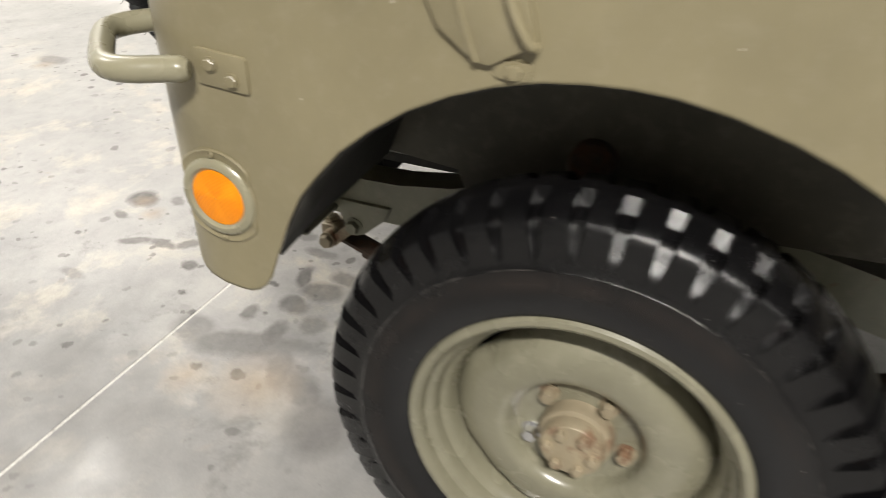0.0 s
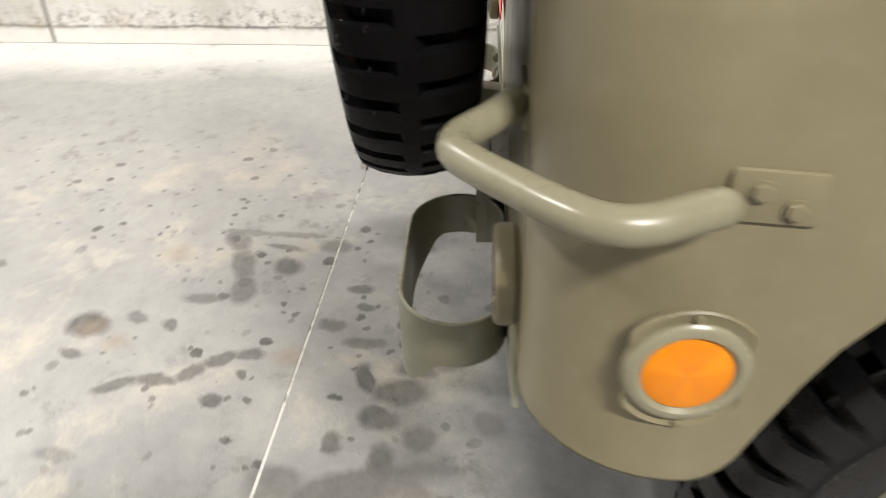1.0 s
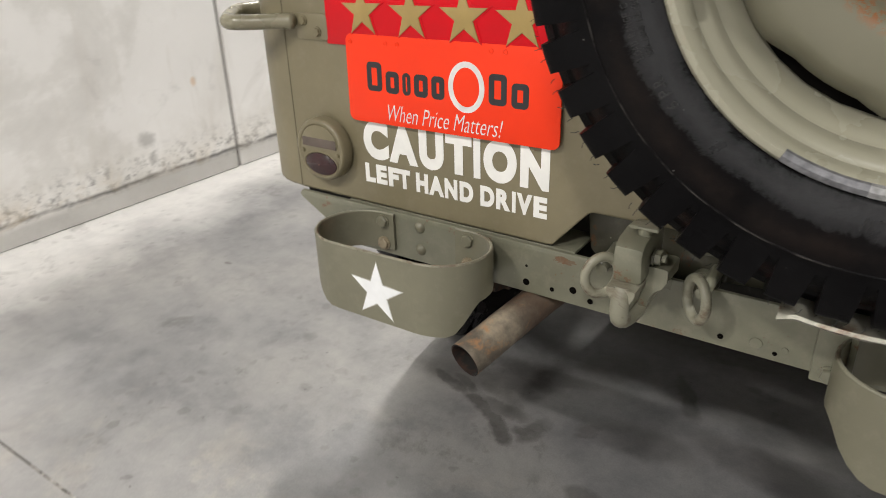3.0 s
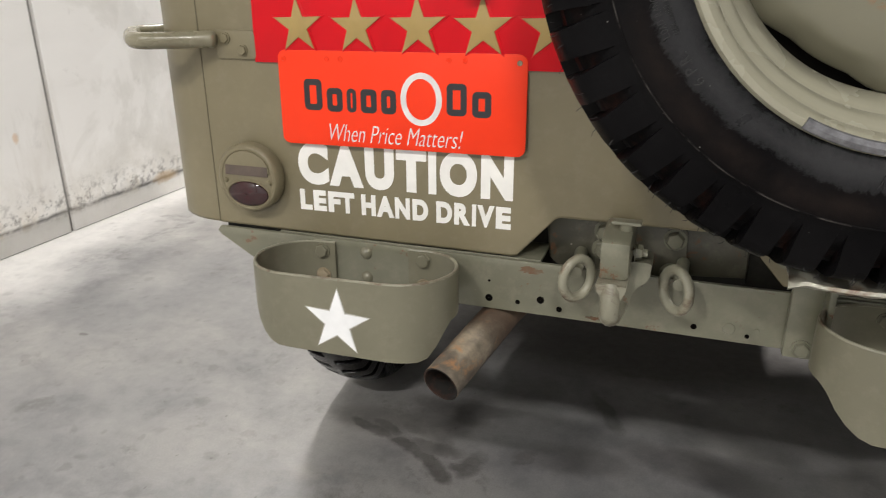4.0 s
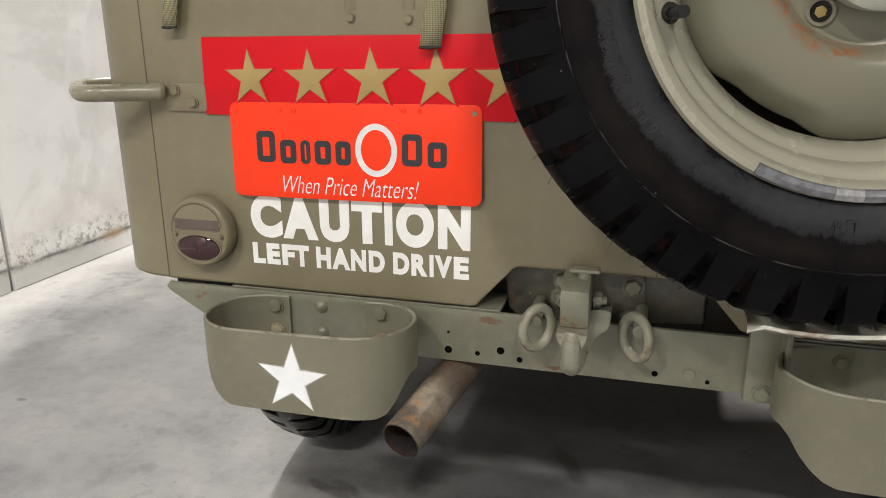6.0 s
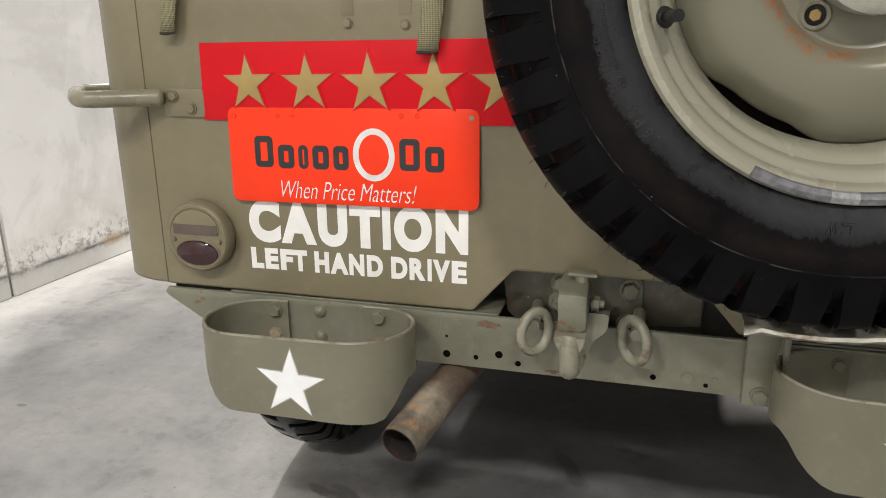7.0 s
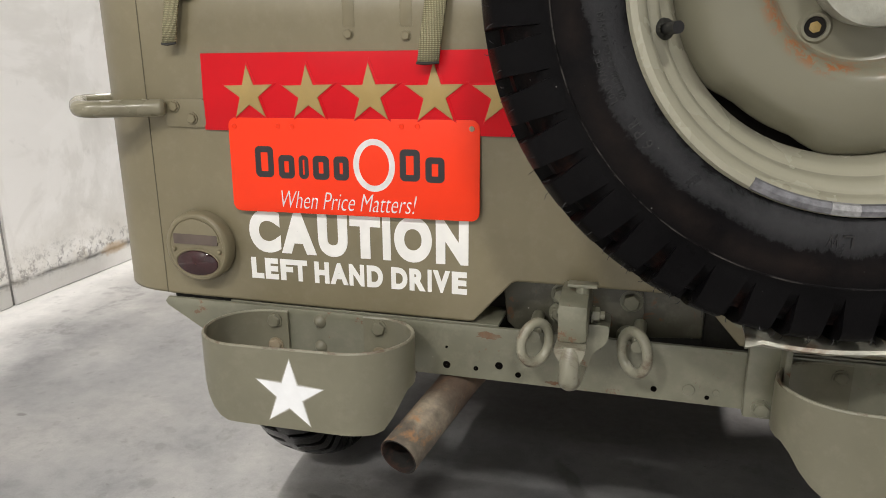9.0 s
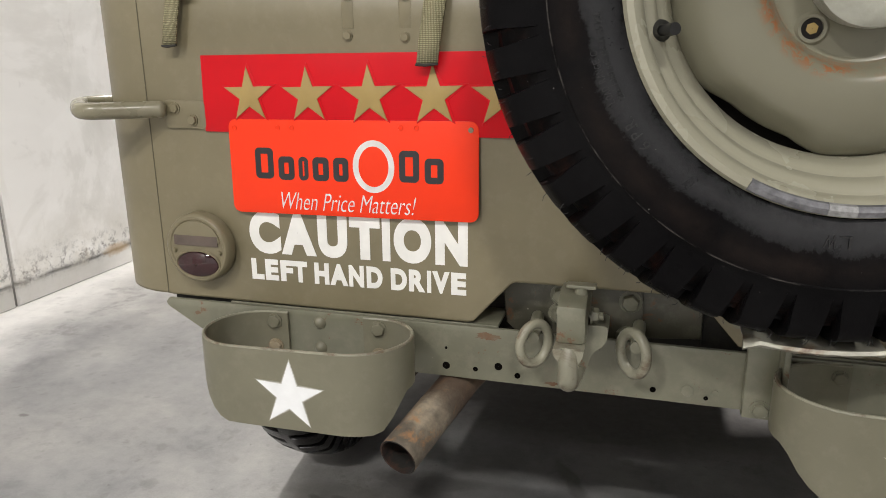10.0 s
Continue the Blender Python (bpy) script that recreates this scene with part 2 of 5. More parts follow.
def webbing():
    m, nt, b = mat("olive_webbing")
    co = objco(nt)
    w = nd(nt, "ShaderNodeTexWave", Scale=130.0, Distortion=0.6)
    w.bands_direction = "Z"
    nt.links.new(co, w.inputs["Vector"])
    w2 = nd(nt, "ShaderNodeTexWave", Scale=150.0, Distortion=0.6)
    nt.links.new(co, w2.inputs["Vector"])
    k = calc(nt, "MULTIPLY", w.outputs[0], w2.outputs[0])
    nt.links.new(ramp(nt, k, [(0.0, (0.19, 0.17, 0.092)), (0.45, (0.50, 0.465, 0.29))]), b.inputs["Base Color"])
    b.inputs["Roughness"].default_value = 0.9
    bumped(nt, b, k, 0.8, 0.002)
    return m


# Paler than the tyre: the grey highlight on raised characters is in the colour.
M_TYRE_TEXT = plain("raised_rubber_highlight", (0.022, 0.0215, 0.0215), 0.4, 0, 0.2, 200, 0.4)
M_TYRE_ROAD = rubber("dressed_tyre_rubber", 0.7, True)
M_AMBER, M_RUBY, M_TYRE, M_WEB = amber_lens(), ruby_lens(), rubber(), webbing()


def pipe_metal():
    """Exhaust steel: pale ash film, orange rust, browner near the frame."""
    m, nt, b = mat("heat_stained_pipe")
    co = objco(nt)
    c = ramp(nt, noisy(nt, co, 14.0, 6.0, 0.65), [(0.34, (0.085, 0.070, 0.056)), (0.5, (0.17, 0.145, 0.112)), (0.66, (0.36, 0.30, 0.215))])
    f = ramp(nt, noisy(nt, co, 26.0, 8.0, 0.72, 0.4), [(0.52, (0, 0, 0)), (0.64, (1, 1, 1))])
    c = mixc(nt, calc(nt, "MULTIPLY", f, 0.75), c, (0.44, 0.23, 0.10))
    sep = nt.nodes.new("ShaderNodeSeparateXYZ")
    nt.links.new(co, sep.inputs[0])
    upper_brown = calc(nt, "MULTIPLY", calc(nt, "ADD", sep.outputs[1], calc(nt, "ADD", 0.062, calc(nt, "MULTIPLY", calc(nt, "SUBTRACT", noisy(nt, co, 20.0, 6.0, 0.7), 0.5), 0.08))), 24.0, True)
    c = mixc(nt, calc(nt, "MULTIPLY", upper_brown, 0.8), c, (0.085, 0.052, 0.034))
    nt.links.new(c, b.inputs["Base Color"])
    b.inputs["Roughness"].default_value, b.inputs["Metallic"].default_value = 0.62, 0.15
    bumped(nt, b, noisy(nt, co, 260.0, 5.0, 0.7), 0.35, 0.0012)
    return m


def cast_plate():
    m, nt, b = mat("rough_cast_plate")
    co = objco(nt)
    nt.links.new(ramp(nt, noisy(nt, co, 40.0, 5.0), [(0.3, (0.30, 0.30, 0.25)), (0.7, (0.43, 0.43, 0.37))]), b.inputs["Base Color"])
    b.inputs["Roughness"].default_value = 0.34
    bumped(nt, b, noisy(nt, co, 170.0, 5.0, 0.7), 0.6, 0.003)
    return m


M_PIPE, M_CAST = pipe_metal(), cast_plate()
M_SOOT = rusty("rusty_pipe_inside", (0.010, 0.008, 0.006), (0.05, 0.021, 0.011), 0.5, 0.9, 0.0)
M_HUB = rusty("worn_hub_paint", (0.33, 0.275, 0.185), (0.20, 0.105, 0.06), 0.35, 0.42, 0.15)
M_SCAB = rusty("flaking_rust", (0.20, 0.15, 0.10), (0.20, 0.10, 0.05), 0.6, 0.85, 0.0)
M_SPRING = rusty("rusty_spring_steel", (0.055, 0.043, 0.033), (0.11, 0.052, 0.026), 0.6, 0.8, 0.2)
M_WORN = rusty("worn_edge_metal", (0.36, 0.35, 0.285), (0.17, 0.10, 0.055), 0.32, 0.33, 0.25)
M_RINGM = rusty("chalky_worn_paint", (0.31, 0.30, 0.225), (0.15, 0.10, 0.06), 0.36, 0.36, 0.0)


def rust_patch_rim():
    """Rim paint with rust breaking out on the crest of the dish."""
    m, nt, b = mat("disc_paint_with_rust")
    co = objco(nt)
    sep = nt.nodes.new("ShaderNodeSeparateXYZ")
    nt.links.new(co, sep.inputs[0])
    rad = calc(nt, "SQRT", calc(nt, "ADD", calc(nt, "POWER", sep.outputs[0], 2.0), calc(nt, "POWER", sep.outputs[2], 2.0)))
    crest = calc(nt, "SUBTRACT", 1.0, calc(nt, "MULTIPLY", calc(nt, "ABSOLUTE", calc(nt, "SUBTRACT", rad, 0.097)), 75.0), True)
    blot = ramp(nt, noisy(nt, co, 110.0, 8.0, 0.8), [(0.50, (0, 0, 0)), (0.53, (1, 1, 1))])
    patchy = ramp(nt, noisy(nt, co, 9.0, 2.0), [(0.40, (0, 0, 0)), (0.52, (1, 1, 1))])
    f = calc(nt, "MULTIPLY", calc(nt, "MULTIPLY", crest, blot), patchy)
    c = ramp(nt, noisy(nt, co, 6.0, 4.0), [(0.3, (0.166, 0.158, 0.112)), (0.7, (0.190, 0.181, 0.129))])
    nt.links.new(mixc(nt, f, c, (0.27, 0.095, 0.028)), b.inputs["Base Color"])
    b.inputs["Roughness"].default_value = 0.28
    bumped(nt, b, noisy(nt, co, 500.0, 2.0), 0.08, 0.0006)
    return m


M_DISC = rust_patch_rim()

# oil and water marks and shade patches on the floor: x, y, half length, half width, turn, strength
SPILLS = [
    (-0.352, -0.558, 0.046, 0.037, 51, 0.6), (-0.208, -0.745, 0.05, 0.023, 85, 0.5), (-0.096, -0.987, 0.055, 0.042, 60, 0.75),
    (0.009, -0.983, 0.033, 0.017, 80, 0.6), (-0.275, -0.658, 0.03, 0.02, 20, 0.6), (-0.099, -0.789, 0.028, 0.018, 50, 0.6), (-0.182, -0.320, 0.024, 0.018, 70, 0.6),
    (0.148, -0.610, 0.027, 0.019, 74, 0.7), (0.065, -0.569, 0.016, 0.012, 49, 0.6), (-0.463, -0.193, 0.032, 0.024, 30, 0.6), (-0.183, 0.274, 0.026, 0.015, 40, 0.6), (-0.456, -0.445, 0.047, 0.033, 81, 0.45),
]
DRIPS = [
    (-0.500, 0.298, 0.050, 0.014, -32, 0.75), (-0.420, 0.240, 0.055, 0.017, -36, 0.8), (-0.345, 0.188, 0.045, 0.019, -42, 0.85), (-0.292, 0.217, 0.034, 0.017, 20, 0.8), (-0.440, 0.325, 0.07, 0.030, -25, 0.5), (-0.385, 0.400, 0.09, 0.035, -15, 0.7),
    (-0.185, 0.296, 0.030, 0.016, 30, 0.7), (-0.325, 0.420, 0.10, 0.030, 10, 0.6), (-0.115, 0.080, 0.030, 0.018, 30, 0.6), (-0.08, 0.31, 0.12, 0.05, 5, 0.45), (0.15, 0.36, 0.16, 0.05, -10, 0.5),
    (-0.257, -0.345, 0.036, 0.022, 87, 0.6), (-0.111, -0.394, 0.031, 0.021, 80, 0.5), (-0.047, -0.308, 0.051, 0.02, 89, 0.5), (0.110, -0.209, 0.065, 0.04, 88, 0.6), (0.037, -0.179, 0.049, 0.03, 76, 0.6),
    (0.017, -0.105, 0.049, 0.025, -89, 0.5), (0.236, -0.153, 0.035, 0.033, 23, 0.5), (-0.120, -0.214, 0.025, 0.021, 11, 0.8), (-0.191, -0.004, 0.024, 0.022, 75, 0.8), (-0.097, 0.008, 0.03, 0.024, -24, 0.7),
    (-0.117, 0.103, 0.034, 0.026, 0, 0.6), (-0.283, 0.226, 0.045, 0.024, 77, 0.7), (-0.387, 0.255, 0.085, 0.022, 0, 0.6), (-0.125, -0.881, 0.03, 0.019, 56, 0.5), (-0.349, -1.352, 0.02, 0.012, 49, 0.5), (-0.984, -2.340, 0.085, 0.046, 85, 0.6),
]
# Stains; the widest patches also darken the floor for shade under and beside the jeep.
SOAKED_AND_SHADED = [
    (0.069, -0.288, 0.05, 0.022, 20, 0.7), (0.187, -0.247, 0.045, 0.03, 60, 0.65), (0.310, -0.225, 0.05, 0.028, 10, 0.65), (0.442, -0.060, 0.07, 0.035, 50, 0.6), (0.255, -0.33, 0.03, 0.02, 0, 0.6),
    (0.359, -0.425, 0.06, 0.047, 67, 0.45), (0.303, -0.870, 0.045, 0.018, 84, 0.4), (0.519, 0.023, 0.085, 0.07, 42, 0.6), (0.360, -0.266, 0.15, 0.045, -75, 0.55), (0.393, -0.149, 0.09, 0.028, 28, 0.55),
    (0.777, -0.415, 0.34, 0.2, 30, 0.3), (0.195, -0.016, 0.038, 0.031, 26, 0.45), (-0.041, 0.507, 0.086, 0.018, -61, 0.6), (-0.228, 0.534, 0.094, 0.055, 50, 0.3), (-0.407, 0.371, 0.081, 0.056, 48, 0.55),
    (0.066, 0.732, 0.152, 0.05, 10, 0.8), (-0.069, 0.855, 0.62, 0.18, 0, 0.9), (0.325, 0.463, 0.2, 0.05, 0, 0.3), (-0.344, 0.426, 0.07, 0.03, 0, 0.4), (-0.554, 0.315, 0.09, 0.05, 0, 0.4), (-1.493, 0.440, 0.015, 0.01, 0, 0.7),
]


def run_of_oil(points, half, k):
    """A smear along a line, as a row of overlapping marks."""
    for (x0, y0), (x1, y1) in zip(points, points[1:]):
        SPILLS.append(((x0 + x1) / 2, (y0 + y1) / 2, math.hypot(x1 - x0, y1 - y0) * 0.56, half, math.degrees(math.atan2(y1 - y0, x1 - x0)), k))


run_of_oil([(0.13, -0.875), (0.091, -0.798), (0.09, -0.707), (0.037, -0.661), (0.0, -0.598), (0.0, -0.531)], 0.019, 0.6)
run_of_oil([(-0.53, -0.76), (-0.43, -0.70), (-0.30, -0.664), (-0.19, -0.64)], 0.032, 0.5)
run_of_oil([(-0.534, -0.787), (-0.520, -0.64), (-0.508, -0.489)], 0.015, 0.42)
run_of_oil([(-0.457, -0.634), (-0.436, -0.541)], 0.014, 0.5)
run_of_oil([(-0.591, 0.306), (-0.475, 0.264), (-0.404, 0.241), (-0.323, 0.176)], 0.017, 0.85)


def concrete_floor(name, spots):
    m, nt, b = mat(name)
    p = where(nt)
    big = ramp(nt, noisy(nt, p, 1.3, 5.0, 0.55), [(0.32, (0.172, 0.173, 0.177)), (0.5, (0.240, 0.237, 0.234)), (0.68, (0.310, 0.301, 0.286))])
    veil = ramp(nt, noisy(nt, p, 5.5, 9.0, 0.72, 0.15), [(0.36, (0.66, 0.66, 0.675)), (0.5, (0.87, 0.87, 0.87)), (0.66, (1.05, 1.045, 1.03))])
    c = mixc(nt, 0.85, big, veil, "MULTIPLY")
    sy = nt.nodes.new("ShaderNodeSeparateXYZ")
    nt.links.new(p, sy.inputs[0])
    used = calc(nt, "ADD", 0.12, calc(nt, "MULTIPLY", calc(nt, "SUBTRACT", calc(nt, "ADD", 0.05, calc(nt, "MULTIPLY", calc(nt, "SUBTRACT", noisy(nt, p, 2.0, 4.0), 0.5), 0.9)), sy.outputs[1]), 2.2), True)
    used = calc(nt, "MULTIPLY", used, calc(nt, "ADD", 0.15, calc(nt, "MULTIPLY", calc(nt, "ADD", sy.outputs[0], calc(nt, "ADD", 0.75, noisy(nt, p, 2.6, 5.0, 0.6))), 1.6), True), True)
    # Paler behind the tail: brightness missing from the lamps is put into the colour.
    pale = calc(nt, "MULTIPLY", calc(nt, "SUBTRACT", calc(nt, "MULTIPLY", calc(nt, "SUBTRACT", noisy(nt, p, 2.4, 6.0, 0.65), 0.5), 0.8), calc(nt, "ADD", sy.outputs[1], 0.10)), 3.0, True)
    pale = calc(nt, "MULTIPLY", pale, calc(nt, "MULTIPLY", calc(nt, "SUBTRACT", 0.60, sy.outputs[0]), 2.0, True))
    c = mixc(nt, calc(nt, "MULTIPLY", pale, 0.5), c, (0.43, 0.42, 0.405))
    rusty_ = ramp(nt, noisy(nt, p, 4.1, 7.0, 0.7, 0.2), [(0.66, (0, 0, 0)), (0.76, (1, 1, 1))])
    tan = ramp(nt, noisy(nt, p, 3.0, 9.0, 0.7, 0.25), [(0.52, (0, 0, 0)), (0.64, (1, 1, 1))])
    c = mixc(nt, calc(nt, "MULTIPLY", calc(nt, "MULTIPLY", tan, used), 0.8), c, (0.47, 0.425, 0.355))
    c = mixc(nt, calc(nt, "MULTIPLY", calc(nt, "MULTIPLY", rusty_, used), 0.5), c, (0.30, 0.22, 0.15))
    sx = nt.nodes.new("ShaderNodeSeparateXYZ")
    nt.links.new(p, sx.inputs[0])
    # Greyer right of x 0.3: dirty floor, darkened further against the lamps.
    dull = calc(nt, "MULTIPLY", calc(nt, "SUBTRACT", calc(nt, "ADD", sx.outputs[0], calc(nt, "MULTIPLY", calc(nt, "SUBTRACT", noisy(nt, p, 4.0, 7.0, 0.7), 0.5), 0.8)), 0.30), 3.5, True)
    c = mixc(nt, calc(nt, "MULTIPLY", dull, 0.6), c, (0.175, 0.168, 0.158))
    # Whitened along the wall foot: the lit band there is part of the colour.
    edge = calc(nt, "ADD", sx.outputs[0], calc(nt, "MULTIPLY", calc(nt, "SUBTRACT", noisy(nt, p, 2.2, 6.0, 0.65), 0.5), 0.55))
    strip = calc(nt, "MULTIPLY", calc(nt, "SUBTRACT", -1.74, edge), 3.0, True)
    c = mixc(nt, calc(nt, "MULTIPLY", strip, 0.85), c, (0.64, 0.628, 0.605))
    wob = nd(nt, "ShaderNodeTexNoise", Scale=15.0, Detail=7.0, Roughness=0.65)
    nt.links.new(p, wob.inputs["Vector"])
    off = nt.nodes.new("ShaderNodeVectorMath")
    off.operation = "MULTIPLY_ADD"
    nt.links.new(wob.outputs[1], off.inputs[0])
    off.inputs[1].default_value, off.inputs[2].default_value = (0.05,) * 3, (-0.025,) * 3
    q = nt.nodes.new("ShaderNodeVectorMath")
    nt.links.new(p, q.inputs[0])
    nt.links.new(off.outputs[0], q.inputs[1])
    total = None
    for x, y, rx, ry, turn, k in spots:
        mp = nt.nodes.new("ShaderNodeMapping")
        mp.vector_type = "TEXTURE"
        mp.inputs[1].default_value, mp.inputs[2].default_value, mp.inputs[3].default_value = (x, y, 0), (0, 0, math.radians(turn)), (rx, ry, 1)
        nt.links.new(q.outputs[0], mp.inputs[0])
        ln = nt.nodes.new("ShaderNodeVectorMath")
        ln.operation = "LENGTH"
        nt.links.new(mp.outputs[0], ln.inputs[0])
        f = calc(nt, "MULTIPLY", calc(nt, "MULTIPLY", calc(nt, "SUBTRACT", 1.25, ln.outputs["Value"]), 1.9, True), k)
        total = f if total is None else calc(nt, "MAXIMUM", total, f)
    marks_ = total
    vo = nd(nt, "ShaderNodeTexVoronoi", Scale=9.5, Randomness=1.0)
    nt.links.new(q.outputs[0], vo.inputs["Vector"])
    drops = ramp(nt, vo.outputs["Distance"], [(0.13, (1, 1, 1)), (0.19, (0, 0, 0))])
    sel = ramp(nt, vo.outputs["Color"], [(0.40, (0, 0, 0)), (0.55, (0.8, 0.8, 0.8))])
    near = ramp(nt, noisy(nt, p, 1.1, 2.0), [(0.36, (0, 0, 0)), (0.5, (1, 1, 1))])
    total = calc(nt, "MAXIMUM", total, calc(nt, "MULTIPLY", calc(nt, "MULTIPLY", drops, sel), near))
    vs_ = nd(nt, "ShaderNodeTexVoronoi", Scale=21.0, Randomness=1.0)
    nt.links.new(q.outputs[0], vs_.inputs["Vector"])
    small = ramp(nt, vs_.outputs["Distance"], [(0.16, (1, 1, 1)), (0.24, (0, 0, 0))])
    sel2 = ramp(nt, vs_.outputs["Color"], [(0.45, (0, 0, 0)), (0.6, (0.6, 0.6, 0.6))])
    total = calc(nt, "MAXIMUM", total, calc(nt, "MULTIPLY", calc(nt, "MULTIPLY", small, sel2), near))
    total = calc(nt, "MAXIMUM", marks_, calc(nt, "MULTIPLY", total, calc(nt, "ADD", 0.35, used), True))
    smear = ramp(nt, noisy(nt, p, 4.6, 8.0, 0.75, 0.3), [(0.57, (0, 0, 0)), (0.66, (0.5, 0.5, 0.5))])
    total = calc(nt, "MAXIMUM", total, calc(nt, "MULTIPLY", smear, near))
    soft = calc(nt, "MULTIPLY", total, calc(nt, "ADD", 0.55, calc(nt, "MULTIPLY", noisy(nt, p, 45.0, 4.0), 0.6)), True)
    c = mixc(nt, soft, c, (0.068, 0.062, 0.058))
    ochre = None
    for x, y, r in ((-0.084, -0.975, 0.045), (-0.032, -0.900, 0.05), (-0.911, -2.318, 0.07), (0.466, -0.168, 0.12), (0.506, -0.326, 0.07), (-0.418, -0.877, 0.06), (0.003, -0.476, 0.05)):
        ds = nt.nodes.new("ShaderNodeVectorMath")
        ds.operation = "DISTANCE"
        nt.links.new(q.outputs[0], ds.inputs[0])
        ds.inputs[1].default_value = (x, y, 0)
        g = calc(nt, "SUBTRACT", 1.0, calc(nt, "DIVIDE", ds.outputs["Value"], r), True)
        ochre = g if ochre is None else calc(nt, "MAXIMUM", ochre, g)
    c = mixc(nt, calc(nt, "MULTIPLY", ochre, 0.6), c, (0.27, 0.20, 0.13))
    mottle = ramp(nt, noisy(nt, p, 17.0, 8.0, 0.72, 0.3), [(0.30, (0.88, 0.88, 0.885)), (0.5, (1.0, 1.0, 1.0)), (0.7, (1.08, 1.075, 1.06))])
    c = mixc(nt, 1.0, c, mottle, "MULTIPLY")
    chip = nd(nt, "ShaderNodeTexVoronoi", Scale=26.0)
    nt.links.new(q.outputs[0], chip.inputs["Vector"])
    flecks = calc(nt, "MULTIPLY", ramp(nt, chip.outputs["Distance"], [(0.05, (1, 1, 1)), (0.09, (0, 0, 0))]), ramp(nt, chip.outputs["Color"], [(0.60, (0, 0, 0)), (0.64, (0.6, 0.6, 0.6))]))
    c = mixc(nt, flecks, c, (0.09, 0.085, 0.08))
    grit = ramp(nt, noisy(nt, p, 240.0, 3.0, 0.7), [(0.3, (0.90, 0.90, 0.90)), (0.7, (1.06, 1.06, 1.06))])
    c = mixc(nt, 1.0, c, grit, "MULTIPLY")
    nt.links.new(c, b.inputs["Base Color"])
    nt.links.new(ramp(nt, noisy(nt, p, 4.0, 6.0, 0.6), [(0.3, (0.30,) * 3), (0.7, (0.52,) * 3)]), b.inputs["Roughness"])
    bumped(nt, b, noisy(nt, p, 60.0, 6.0, 0.7), 0.12, 0.003)
    return m


def concrete_wall():
    m, nt, b = mat("cast_concrete_wall")
    p = where(nt)
    c = ramp(nt, noisy(nt, p, 1.4, 6.0, 0.6, 0.7), [(0.35, (0.62, 0.605, 0.575)), (0.48, (0.72, 0.705, 0.675)), (0.52, (0.79, 0.775, 0.75)), (0.75, (0.84, 0.825, 0.80))])
    mp = nt.nodes.new("ShaderNodeMapping")
    mp.inputs[3].default_value = (6, 6, 0.8)
    nt.links.new(p, mp.inputs[0])
    run = ramp(nt, noisy(nt, mp.outputs[0], 1.0, 6.0, 0.65, 0.5), [(0.55, (0, 0, 0)), (0.75, (1, 1, 1))])
    c = mixc(nt, calc(nt, "MULTIPLY", run, 0.34), c, (0.50, 0.455, 0.39))
    mp2 = nt.nodes.new("ShaderNodeMapping")
    mp2.inputs[3].default_value = (17, 17, 1.6)
    nt.links.new(p, mp2.inputs[0])
    drip = ramp(nt, noisy(nt, mp2.outputs[0], 1.0, 5.0, 0.6, 0.8), [(0.62, (0, 0, 0)), (0.72, (1, 1, 1))])
    gate = ramp(nt, noisy(nt, p, 1.9, 3.0), [(0.48, (0, 0, 0)), (0.6, (1, 1, 1))])
    c = mixc(nt, calc(nt, "MULTIPLY", calc(nt, "MULTIPLY", drip, gate), 0.4), c, (0.42, 0.37, 0.30))
    pale = ramp(nt, noisy(nt, p, 2.3, 5.0, 0.55, 0.9), [(0.56, (0, 0, 0)), (0.60, (1, 1, 1))])
    c = mixc(nt, calc(nt, "MULTIPLY", pale, 0.28), c, (0.86, 0.85, 0.83))
    blot = ramp(nt, noisy(nt, p, 7.0, 7.0, 0.7, 0.6), [(0.6, (0, 0, 0)), (0.75, (1, 1, 1))])
    c = mixc(nt, calc(nt, "MULTIPLY", blot, 0.3), c, (0.33, 0.32, 0.30))
    sep = nt.nodes.new("ShaderNodeSeparateXYZ")
    nt.links.new(p, sep.inputs[0])
    hgt = calc(nt, "ADD", sep.outputs[2], calc(nt, "MULTIPLY", calc(nt, "SUBTRACT", noisy(nt, p, 5.0, 6.0, 0.7), 0.5), 0.10))
    band = calc(nt, "SUBTRACT", 1.0, calc(nt, "MULTIPLY", calc(nt, "ABSOLUTE", calc(nt, "SUBTRACT", hgt, 0.115)), 9.5), True)
    scr = ramp(nt, noisy(nt, p, 30.0, 8.0, 0.8), [(0.50, (0, 0, 0)), (0.60, (1, 1, 1))])
    c = mixc(nt, calc(nt, "MULTIPLY", calc(nt, "MULTIPLY", band, scr), 0.9), c, (0.19, 0.185, 0.18))
    hz2 = calc(nt, "ADD", sep.outputs[2], calc(nt, "MULTIPLY", calc(nt, "SUBTRACT", noisy(nt, p, 3.0, 5.0, 0.7), 0.5), 0.035))
    crack = calc(nt, "SUBTRACT", 1.0, calc(nt, "MULTIPLY", calc(nt, "ABSOLUTE", calc(nt, "SUBTRACT", hz2, 0.085)), 90.0), True)
    brk = ramp(nt, noisy(nt, p, 9.0, 6.0, 0.7), [(0.36, (0, 0, 0)), (0.52, (0.85, 0.85, 0.85))])
    c = mixc(nt, calc(nt, "MULTIPLY", crack, brk), c, (0.09, 0.088, 0.085))
    skirt = calc(nt, "MULTIPLY", calc(nt, "SUBTRACT", 0.078, hz2), 60.0, True)
    low = calc(nt, "MULTIPLY", calc(nt, "SUBTRACT", 0.17, hgt), 9.0, True)
